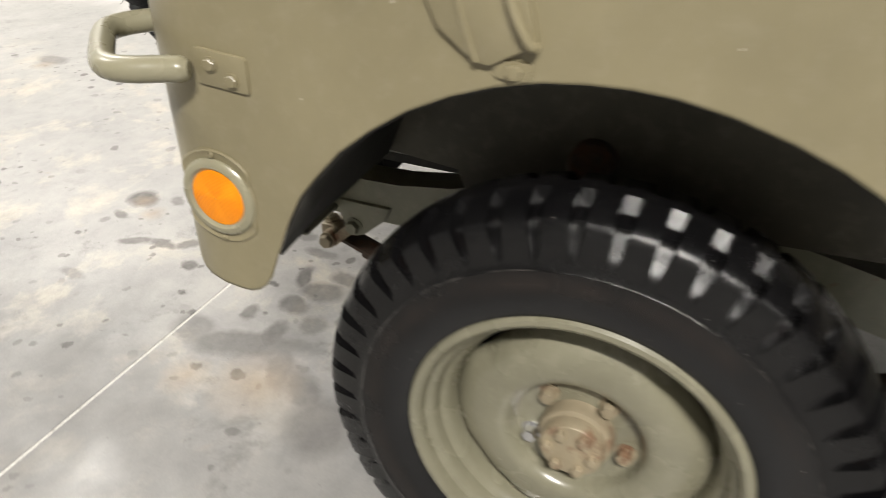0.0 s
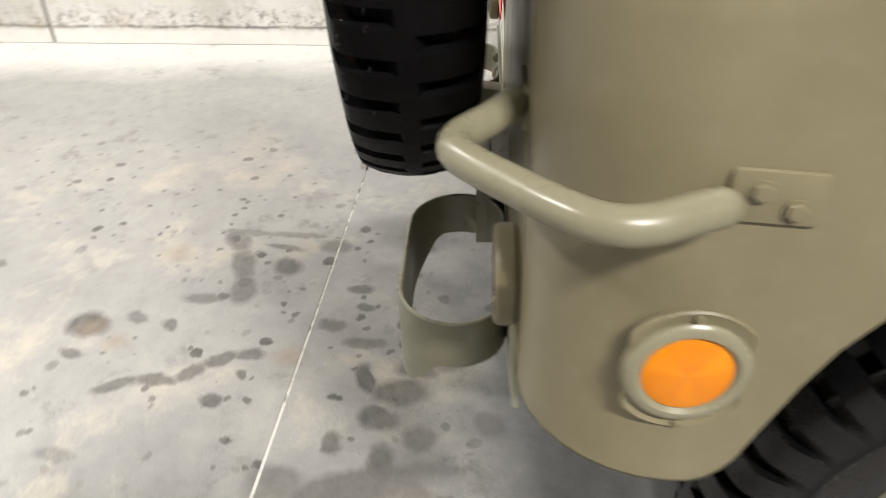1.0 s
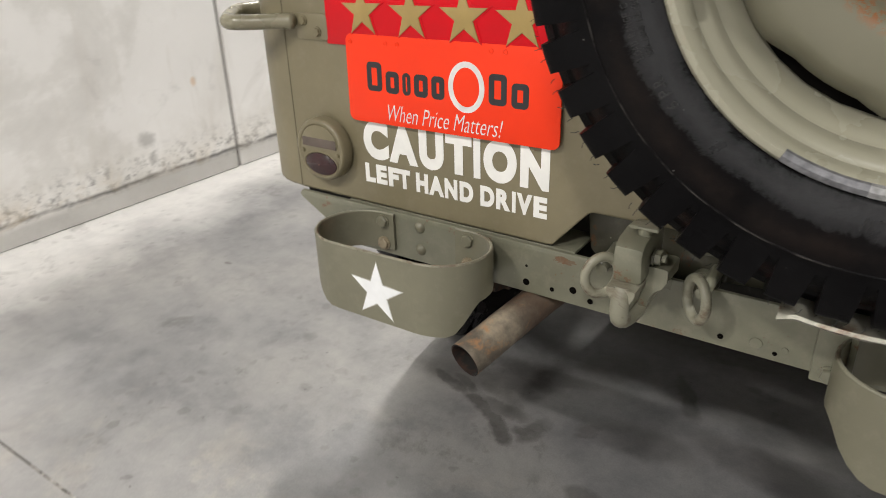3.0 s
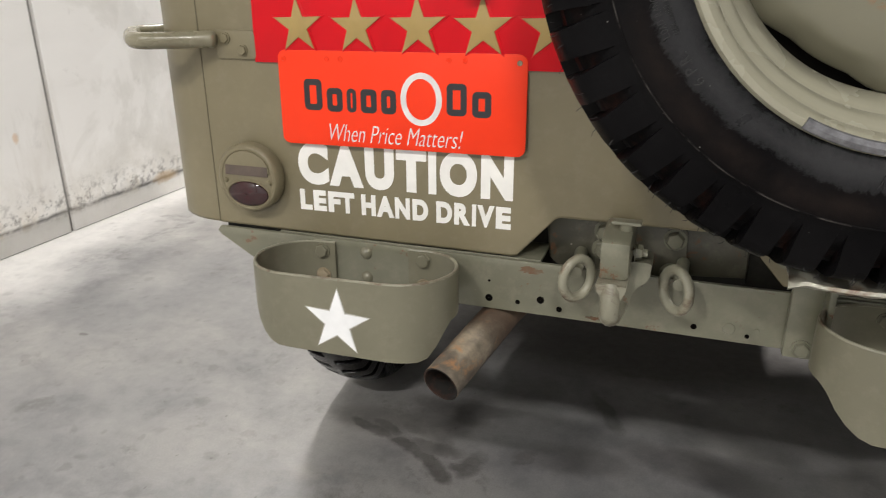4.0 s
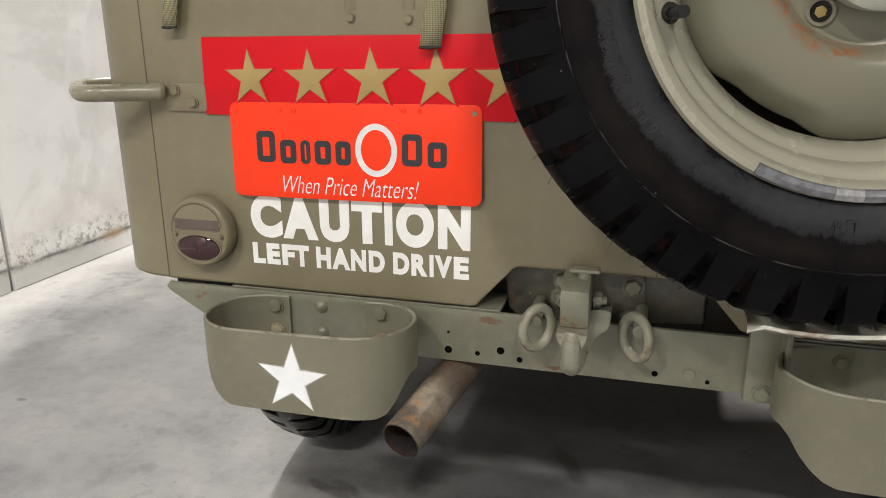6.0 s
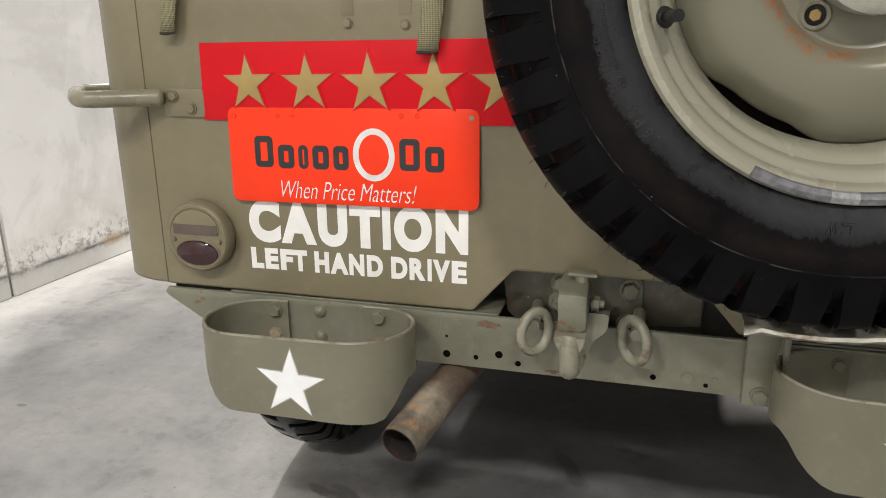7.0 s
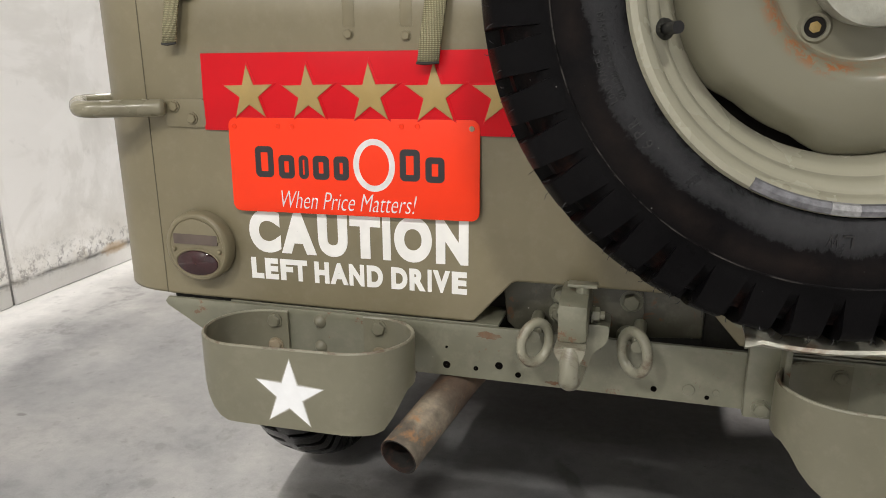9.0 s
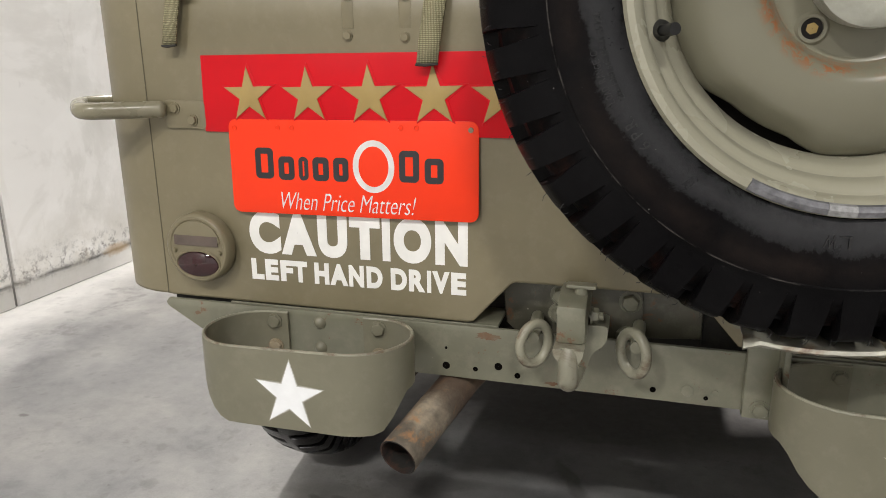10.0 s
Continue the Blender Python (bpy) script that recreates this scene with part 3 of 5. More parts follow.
    seep = ramp(nt, noisy(nt, p, 3.4, 7.0, 0.7, 0.5), [(0.52, (0, 0, 0)), (0.64, (1, 1, 1))])
    c = mixc(nt, calc(nt, "MULTIPLY", calc(nt, "MULTIPLY", low, seep), 0.6), c, (0.52, 0.40, 0.24))
    foot = calc(nt, "MULTIPLY", calc(nt, "SUBTRACT", 0.34, hgt), 3.6, True)
    mud = ramp(nt, noisy(nt, p, 5.0, 8.0, 0.72, 0.4), [(0.42, (0, 0, 0)), (0.62, (1, 1, 1))])
    c = mixc(nt, calc(nt, "MULTIPLY", calc(nt, "MULTIPLY", foot, mud), 0.45), c, (0.42, 0.375, 0.30))
    c = mixc(nt, calc(nt, "MULTIPLY", skirt, calc(nt, "ADD", 0.45, calc(nt, "MULTIPLY", noisy(nt, p, 6.0, 7.0, 0.7), 0.7), True)), c, (0.86, 0.845, 0.815))
    for y, z, ry, rz, k, tint in ((0.700, 0.232, 0.042, 0.034, 0.55, (0.30, 0.29, 0.27)), (0.712, 0.150, 0.024, 0.030, 0.5, (0.30, 0.29, 0.27)), (0.951, 0.405, 0.014, 0.022, 0.55, (0.62, 0.40, 0.20)), (1.66, 0.085, 0.085, 0.028, 0.6, (0.55, 0.38, 0.20))):
        mk = nt.nodes.new("ShaderNodeMapping")
        mk.vector_type = "TEXTURE"
        mk.inputs[1].default_value, mk.inputs[3].default_value = (-2.2, y, z), (1, ry, rz)
        nt.links.new(p, mk.inputs[0])
        far = nt.nodes.new("ShaderNodeVectorMath")
        far.operation = "LENGTH"
        nt.links.new(mk.outputs[0], far.inputs[0])
        rag = calc(nt, "ADD", far.outputs["Value"], calc(nt, "MULTIPLY", noisy(nt, p, 38.0, 6.0, 0.75), 1.3))
        c = mixc(nt, calc(nt, "MULTIPLY", calc(nt, "MULTIPLY", calc(nt, "SUBTRACT", 1.75, rag), 1.8, True), k), c, tint)
    nt.links.new(c, b.inputs["Base Color"])
    b.inputs["Roughness"].default_value = 0.75
    bumped(nt, b, noisy(nt, p, 45.0, 8.0, 0.7), 0.25, 0.004)
    return m


MARKS = SPILLS + DRIPS + SOAKED_AND_SHADED
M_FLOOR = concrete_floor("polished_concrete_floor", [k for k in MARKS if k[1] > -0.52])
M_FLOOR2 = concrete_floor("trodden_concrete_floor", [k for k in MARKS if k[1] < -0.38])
M_WALL = concrete_wall()


def joint_dust():
    m, nt, b = mat("joint_dust")
    p = where(nt)
    sx = nt.nodes.new("ShaderNodeSeparateXYZ")
    nt.links.new(p, sx.inputs[0])
    fill = calc(nt, "ADD", noisy(nt, p, 34.0, 5.0, 0.7), calc(nt, "MULTIPLY", calc(nt, "MAXIMUM", -0.8, calc(nt, "MINIMUM", 0.3, calc(nt, "ADD", sx.outputs[0], 0.55))), 0.33))
    nt.links.new(ramp(nt, fill, [(0.30, (0.10, 0.095, 0.085)), (0.42, (0.30, 0.285, 0.26)), (0.58, (0.60, 0.585, 0.55))]), b.inputs["Base Color"])
    b.inputs["Roughness"].default_value = 0.9
    return m


M_JOINT = joint_dust()
# Unseen surfaces: grey ones cut bounce light, the pale south wall adds it.
M_CEIL = plain("low_bounce_ceiling_grey", (0.16, 0.16, 0.16), 0.7, 0, 0.06, 3)
M_PALE = plain("bounce_wall_pale", (0.55, 0.56, 0.57), 0.7, 0, 0.05, 3)
M_FAR = plain("low_bounce_wall_grey", (0.27, 0.27, 0.26), 0.7, 0, 0.1, 3)


# ---- building blocks ----
def part(name, bm, material, parent, label="", flat=False):
    me = bpy.data.meshes.new(name)
    bmesh.ops.recalc_face_normals(bm, faces=bm.faces[:])
    if not flat:
        for f in bm.faces:
            f.smooth = True
        for e in bm.edges:
            if len(e.link_faces) == 2 and e.calc_face_angle(0) > 0.6:
                e.smooth = False
    bm.to_mesh(me)
    bm.free()
    me.materials.append(material)
    ob = new(name, me)
    if parent:
        ob.parent = parent
    if label:
        ob["label"] = label
    return ob


def grid(bm, rows, loop_u=False, loop_v=False):
    """Faces over a grid of points; rows of equal length."""
    vs = [[bm.verts.new(p) for p in r] for r in rows]
    nu, nv = len(vs), len(vs[0])
    for i in range(nu if loop_u else nu - 1):
        for j in range(nv if loop_v else nv - 1):
            q = [vs[i][j], vs[i][(j + 1) % nv], vs[(i + 1) % nu][(j + 1) % nv], vs[(i + 1) % nu][j]]
            bm.faces.new(q)
    return vs


def box(bm, x0, x1, y0, y1, z0, z1, bevel=0.0, m=None):
    vs = [bm.verts.new((x, y, z)) for x in (x0, x1) for y in (y0, y1) for z in (z0, z1)]
    fs = [bm.faces.new([vs[i] for i in q]) for q in ((0, 1, 3, 2), (4, 6, 7, 5), (0, 4, 5, 1), (2, 3, 7, 6), (0, 2, 6, 4), (1, 5, 7, 3))]
    if bevel:
        es = list({e for f in fs for e in f.edges})
        r = bmesh.ops.bevel(bm, geom=es, offset=bevel, segments=2, affect="EDGES", profile=0.5)
        vs = list({v for f in r["faces"] for v in f.verts} | {v for v in vs if v.is_valid})
    if m:
        bmesh.ops.transform(bm, matrix=m, verts=vs)
    return vs


def prism(bm, pts, place, depth, bevel=0.0):
    """A flat outline (u, v) carried by place(u, v, w) from w = 0 to w = depth."""
    a = [bm.verts.new(place(u, v, 0)) for u, v in pts]
    b = [bm.verts.new(place(u, v, depth)) for u, v in pts]
    n = len(pts)
    fs = [bm.faces.new(a), bm.faces.new(b[::-1])]
    for i in range(n):
        fs.append(bm.faces.new([a[i], b[i], b[(i + 1) % n], a[(i + 1) % n]]))
    if bevel:
        bmesh.ops.recalc_face_normals(bm, faces=fs)
        es = [e for e in fs[1].edges]
        bmesh.ops.bevel(bm, geom=es, offset=bevel, segments=2, affect="EDGES", profile=0.5)


def lathe(bm, prof, place, n=48):
    """prof: (radius, d); place(radius, angle, d) gives the point."""
    rows = [[place(r, 2 * math.pi * k / n, d) for k in range(n)] for r, d in prof]
    return grid(bm, rows, loop_v=True)


def about_y(cx, cy, cz):
    return lambda r, a, d: (cx + r * math.cos(a), cy - d, cz + r * math.sin(a))


def about_x(cx, cy, cz, s=1):
    return lambda r, a, d: (cx + s * d, cy + r * math.cos(a), cz + r * math.sin(a))


def smooth_path(pts, steps=8):
    """Points on a Catmull-Rom curve through pts."""
    p = [Vector(q) for q in pts]
    p = [p[0] * 2 - p[1]] + p + [p[-1] * 2 - p[-2]]
    out = []
    for i in range(1, len(p) - 2):
        for k in range(steps):
            t = k / steps
            a, b, c, d = p[i - 1:i + 3]
            out.append(0.5 * (2 * b + (c - a) * t + (2 * a - 5 * b + 4 * c - d) * t * t + (3 * b - a - 3 * c + d) * t ** 3))
    return out + [p[-2]]


def tube(bm, path, radius, n=14, caps=True, closed=False):
    path = [Vector(p) for p in path]
    m = len(path)
    rows, side = [], None
    for i, p in enumerate(path):
        if closed:
            d = path[(i + 1) % m] - path[i - 1]
        else:
            d = path[min(i + 1, m - 1)] - path[max(i - 1, 0)]
        d.normalize()
        if side is None:
            side = d.orthogonal().normalized()
        side = (side - d * side.dot(d)).normalized()
        up = d.cross(side)
        r = radius[i] if isinstance(radius, (list, tuple)) else radius
        rows.append([p + side * (r * math.cos(2 * math.pi * k / n)) + up * (r * math.sin(2 * math.pi * k / n)) for k in range(n)])
    vs = grid(bm, rows, loop_u=closed, loop_v=True)
    if caps and not closed:
        bm.faces.new(vs[0])
        bm.faces.new(vs[-1][::-1])


def hexbolt(bm, place, r, h, washer=0.0):
    """A bolt head: washer, hex and domed top; place(radius, angle, height)."""
    if washer:
        vs = lathe(bm, [(0.0005, 0.002), (washer, 0.002), (washer, 0)], place, 16)
    rows = [[place(q, math.pi / 3 * k + 0.3, d) for k in range(6)] for q, d in ((r, 0), (r, h * 0.8), (r * 0.86, h), (0.0004, h * 1.04))]
    grid(bm, rows, loop_v=True)


def star_outline(cx, cz, r, turn=0.0, inner=0.40):
    pts = []
    for k in range(10):
        a = math.pi / 2 + turn + k * math.pi / 5
        q = r if k % 2 == 0 else r * inner
        pts.append((cx + q * math.cos(a), cz + q * math.sin(a)))
    return pts


def rounded_rect(x0, x1, z0, z1, r, n=6):
    pts = []
    for cx, cz, a0 in ((x1 - r, z1 - r, 0), (x0 + r, z1 - r, 90), (x0 + r, z0 + r, 180), (x1 - r, z0 + r, 270)):
        for k in range(n + 1):
            a = radians(a0 + 90 * k / n)
            pts.append((cx + r * math.cos(a), cz + r * math.sin(a)))
    return pts


def glyphs(text, weight=0.0, shear=0.0, depth=0.02, space=1.0):
    """A mesh of the text in the built-in font, its box from (0, 0) to (1, 1) in x and y."""
    cu = bpy.data.curves.new("glyphs", "FONT")
    cu.body, cu.offset, cu.shear, cu.extrude, cu.resolution_u = text, weight, shear, depth, 7
    cu.space_character = space
    ob = new("glyphs", cu)
    me = bpy.data.meshes.new_from_object(ob.evaluated_get(bpy.context.evaluated_depsgraph_get()))
    bpy.data.objects.remove(ob)
    bpy.data.curves.remove(cu)
    lo = [min(v.co[i] for v in me.vertices) for i in range(3)]
    hi = [max(v.co[i] for v in me.vertices) for i in range(3)]
    for v in me.vertices:
        v.co = [(v.co[i] - lo[i]) / max(hi[i] - lo[i], 1e-6) for i in range(3)]
    return me


def lettering(name, text, place, material, parent, weight=0.0, shear=0.0, label="", space=1.0):
    me = glyphs(text, weight, shear, 0.02, space)
    for v in me.vertices:
        v.co = place(*v.co)
    me.name = name
    me.materials.clear()
    me.materials.append(material)
    ob = new(name, me)
    ob.parent = parent
    if label:
        ob["label"] = label
    return ob


# advance, left and right edge of the bold capitals used on the tail, in thousandths of the type size
CAPS = {"C": (722, 44, 684), "A": (722, 5, 717), "U": (722, 72, 651), "T": (611, 14, 597), "I": (278, 64, 214), "O": (778, 40, 738), "N": (722, 69, 654), "L": (611, 76, 583), "E": (667, 76, 621),
        "F": (611, 76, 587), "H": (722, 71, 651), "D": (722, 76, 685), "R": (722, 76, 677), "V": (667, 19, 648), " ": (278, 0, 0)}


def capitals(text, place, material, parent, weight, label):
    """Bold capitals, one part each, set to a line that runs from 0 to 1 in x and in y."""
    pen, boxes = 0, []
    for ch in text:
        adv, l, r = CAPS[ch]
        if ch != " ":
            boxes.append((ch, pen + l, pen + r))
        pen += adv - 38
    x0, x1 = boxes[0][1], boxes[-1][2]
    for ch, l, r in boxes:
        a, b = (l - x0) / (x1 - x0), (r - x0) / (x1 - x0)
        over = 0.012 if ch in "CO" else 0.0
        lettering("letter", ch, lambda x, y, z: place(a + (b - a) * x, y * (1 + 2 * over) - over if ch != "U" else y * 1.012 - 0.012, z), material, parent, weight, label=label)


def flip(f, s):
    """The same places mirrored across the middle of the vehicle when s is -1."""
    return lambda *a: (lambda p: (s * p[0], p[1], p[2]))(f(*a))


# ---- lights of the hall: unseen, added to match shadows and brightness ----
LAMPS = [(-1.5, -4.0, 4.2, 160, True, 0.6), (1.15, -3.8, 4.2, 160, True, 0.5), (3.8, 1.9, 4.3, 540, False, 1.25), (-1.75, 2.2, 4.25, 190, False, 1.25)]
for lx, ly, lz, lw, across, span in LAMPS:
    assumed_ceiling_lamp(lx, ly, lz, lw, across, span)

# ---- hall ----
WALL_TURN = 0.030


def wall_x(y):
    return -2.212 + WALL_TURN * (y - 0.3)


def slab_edge(x):
    return -0.4465 - 0.0245 * x


fl = tagged(new("floor"), "worn grey concrete floor with stains and a saw-cut joint", "floor", kind="structure")
bm = bmesh.new()
box(bm, -3.4, 7.0, -6.0, 9.0, -0.12, -0.0012)
part("joint_bed", bm, M_JOINT, fl, "pale dust packed in the saw cut")
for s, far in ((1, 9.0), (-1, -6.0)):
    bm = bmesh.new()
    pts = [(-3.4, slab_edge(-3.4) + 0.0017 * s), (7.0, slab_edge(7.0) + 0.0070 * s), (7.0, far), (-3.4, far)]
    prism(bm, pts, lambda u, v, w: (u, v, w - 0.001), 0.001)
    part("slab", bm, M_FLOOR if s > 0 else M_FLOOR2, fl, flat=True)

wa = tagged(new("wall_west"), "pale cast concrete panel wall with scuffed foot", "wall", kind="structure")
edges = [-6.3, -2.19, 1.121, 4.44, 9.3]
for y0, y1 in zip(edges, edges[1:]):
    bm = bmesh.new()
    pts = [(y0 + 0.009, 0.0), (y1 - 0.009, 0.0), (y1 - 0.009, 4.6), (y0 + 0.009, 4.6)]
    prism(bm, pts, lambda u, v, w: (wall_x(u) - 0.16 + w, u, v), 0.16, 0.008)
    part("wall_panel", bm, M_WALL, wa)
bm = bmesh.new()
prism(bm, [(-6.3, 0), (9.3, 0), (9.3, 4.6), (-6.3, 4.6)], lambda u, v, w: (wall_x(u) - 0.25 + w, u, v), 0.235)
part("joint_filler", bm, plain("grey_sealant", (0.26, 0.25, 0.235), 0.8), wa)
for nm, b6 in (("wall_north", (-3.2, 7.2, 9.0, 9.2)), ("wall_south", (-3.2, 7.2, -6.2, -6.0)), ("wall_east", (7.0, 7.2, -6.0, 9.0))):
    bm = bmesh.new()
    box(bm, *b6, 0, 4.6)
    tagged(part(nm, bm, M_PALE if nm == "wall_south" else M_FAR, None), "plain unseen wall closing the hall, pale to bounce light" if nm == "wall_south" else "plain unseen wall closing the hall, greyed to cut bounce light", "wall", kind="structure")
bm = bmesh.new()
box(bm, -3.4, 7.2, -6.2, 9.2, 4.6, 4.7)
tagged(part("ceiling", bm, M_CEIL, None), "unseen ceiling closing the hall, greyed to cut bounce light", "ceiling", kind="structure")

# ---- the jeep ----
jeep = tagged(new("military_jeep"), "olive drab open military jeep with spare wheel and white stars", "jeep")
TOP, SIDE, CORNER = 1.06, 0.787, 0.131
ARCH = [(0.134, 0.563), (0.150, 0.5635), (0.163, 0.5695), (0.174, 0.579), (0.184, 0.594), (0.198, 0.630), (0.221, 0.684), (0.241, 0.722), (0.262, 0.748), (0.296, 0.787), (0.335, 0.819),
        (0.378, 0.848), (0.425, 0.871), (0.470, 0.887), (0.513, 0.897), (0.555, 0.9015), (0.593, 0.9025), (0.632, 0.900), (0.680, 0.891), (0.730, 0.876), (0.770, 0.860), (0.804, 0.842),
        (0.850, 0.802), (0.890, 0.745), (0.920, 0.680), (0.940, 0.620), (0.955, 0.592), (0.985, 0.580), (1.3, 0.57), (1.78, 0.55)]


def tub_outline():
    """Plan of the tub's skin from the middle of the tail to the front of one side, with the lower edge."""
    pts = [(0.0, 0.0, 0.631), (0.09, 0.0, 0.631), (0.097, 0.0, 0.628), (0.151, 0.0, 0.567), (0.16, 0.0, 0.5655), (0.4, 0.0, 0.5655), (0.651, 0.0, 0.566), (SIDE - CORNER, 0.0, 0.567)]
    for k in range(1, 9):
        a = math.pi / 2 * k / 8
        lift = 0.567 - 0.004 * (k / 8)
        pts.append((SIDE - CORNER + CORNER * math.sin(a), CORNER - CORNER * math.cos(a), lift))
    pts += [(SIDE, y, z) for y, z in ARCH]
    return pts


HALF = tub_outline()
CUT = {0.09: 0.14, 0.097: 0.152, 0.151: 0.206, 0.16: 0.215}
SKIN = [(-x, y, z) for x, y, z in HALF[:0:-1]] + [(CUT.get(x, x), y, z) for x, y, z in HALF]
bm = bmesh.new()
rows = []
for x, y, zb in SKIN:
    zs = [zb, zb + 0.004] + [zb + 0.004 + (TOP - zb - 0.004) * k / 6 for k in range(1, 7)]
    rows.append([(x, y, z) for z in zs])
grid(bm, rows)
tub = part("body_tub", bm, M_OD, jeep, "matt olive drab sheet steel tub")
so = tub.modifiers.new("thickness", "SOLIDIFY")
so.thickness, so.offset = 0.004, 0.0

# rolled top edge of the tub
bm = bmesh.new()
tube(bm, [(x, y, TOP) for x, y, z in SKIN], 0.012, 10)
part("rolled_edge", bm, M_OD, jeep)
# seams where the corner pieces meet the tail panel
for s in (-1, 1):
    bm = bmesh.new()
    box(bm, s * 0.656 - 0.0007, s * 0.656 + 0.0007, -0.0026, 0.0, 0.567, TOP - 0.01)
    part("panel_seam", bm, M_SEAM, jeep)
# floor of the tub, coloured near-black for the shade under it
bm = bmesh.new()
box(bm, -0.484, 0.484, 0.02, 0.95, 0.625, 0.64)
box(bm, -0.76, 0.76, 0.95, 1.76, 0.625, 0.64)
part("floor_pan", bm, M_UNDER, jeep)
# Near-black strips added so the gap under the tail reads as shade.
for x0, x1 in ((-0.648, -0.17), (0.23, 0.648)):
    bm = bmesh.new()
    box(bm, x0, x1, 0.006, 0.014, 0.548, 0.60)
    part("dark_gap_filler", bm, M_UNDER, jeep, "near-black strip added to shade the gap under the tail panel")
bm = bmesh.new()
box(bm, -0.76, 0.76, 1.74, 1.76, 0.55, TOP, 0.005)
part("cowl", bm, M_OD, jeep)

# wheel housings, near-black and dark olive for the shade in the wheel wells
for s in (-1, 1):
    bm = bmesh.new()
    arch = [(y, z) for y, z in ARCH if 0.19 <= y <= 0.93]
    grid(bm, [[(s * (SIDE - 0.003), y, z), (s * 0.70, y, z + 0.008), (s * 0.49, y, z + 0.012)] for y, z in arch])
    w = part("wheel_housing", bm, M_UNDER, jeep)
    so = w.modifiers.new("thickness", "SOLIDIFY")
    so.thickness = 0.003
    bm = bmesh.new()
    pts = [(y, z + 0.012) for y, z in arch if 0.25 < y < 0.87]
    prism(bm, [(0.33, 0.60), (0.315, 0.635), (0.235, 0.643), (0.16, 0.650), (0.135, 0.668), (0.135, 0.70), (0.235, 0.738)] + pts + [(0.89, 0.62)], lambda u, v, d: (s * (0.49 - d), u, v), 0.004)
    part("housing_wall", bm, M_HOUSING_SHADE, jeep, "olive inner wall darkened for the shade of the wheel well")
    bm = bmesh.new()
    lathe(bm, [(0.034, 0.0), (0.034, 0.02), (0.026, 0.03), (0.012, 0.03), (0.0005, 0.028)], about_x(s * 0.492, 0.516, 0.688, s), 20)
    part("bump_stop", bm, M_SPRING, jeep)

# ---- chassis ----
bm = bmesh.new()
cm = [(-0.654, 0.5605), (-0.660, 0.553), (-0.655, 0.546), (-0.56, 0.490), (-0.53, 0.4785), (0.53, 0.4785), (0.56, 0.490), (0.686, 0.547), (0.692, 0.553), (0.684, 0.5605)]
prism(bm, cm, lambda u, v, d: (u, -0.001 - d, v), 0.006, 0.0015)
member = part("rear_crossmember", bm, M_ODR, jeep, "olive steel chassis crossmember with bolt holes")
bm = bmesh.new()
for x0, x1 in ((-0.545, -0.115), (0.25, 0.60)):
    box(bm, x0, x1, 0.0, 0.075, 0.5575, 0.5625, 0.001)
box(bm, -0.53, 0.53, 0.0, 0.06, 0.4785, 0.4835)
part("flange", bm, M_ODR, member)
for hx, hz, hr in ((-0.19, 0.496, 0.0055), (-0.146, 0.495, 0.0035), (-0.112, 0.503, 0.0055), (-0.084, 0.492, 0.0042), (-0.19, 0.524, 0.002), (0.103, 0.494, 0.004),
                   (0.172, 0.49, 0.003), (-0.075, 0.515, 0.002)):
    bm = bmesh.new()
    lathe(bm, [(0.0003, 0.0005), (hr, 0.0005), (hr * 1.05, 0.0)], about_y(hx, -0.0072, hz), 12)
    part("bolt_hole", bm, M_HOLE, member)
bm = bmesh.new()
lathe(bm, [(0.0004, 0.0009), (0.0078, 0.0009), (0.0084, 0.0)], about_y(0.148, -0.007, 0.498), 18)
part("plug", bm, M_ODR, member)
bm = bmesh.new()
lathe(bm, [(0.0004, 0.0008), (0.0042, 0.0008), (0.0046, 0.0)], about_y(0.183, -0.007, 0.4985), 14)
part("plug", bm, M_ODR, member)
rnd = random.Random(12)
for rx, rz, ra, rb in ((-0.128, 0.548, 0.020, 0.0065), (0.262, 0.515, 0.006, 0.012), (0.268, 0.492, 0.010, 0.007), (-0.035, 0.4855, 0.012, 0.003)):
    bm = bmesh.new()
    pts = [(rx + ra * q * math.cos(k * math.tau / 26), rz + rb * q * math.sin(k * math.tau / 26)) for k, q in ((k, rnd.uniform(0.55, 1.1)) for k in range(26))]
    prism(bm, pts, lambda u, v, d: (u, -0.0070 - d, v), 0.0004)
    part("rust_scab", bm, M_SCAB, member, "flaking orange rust")
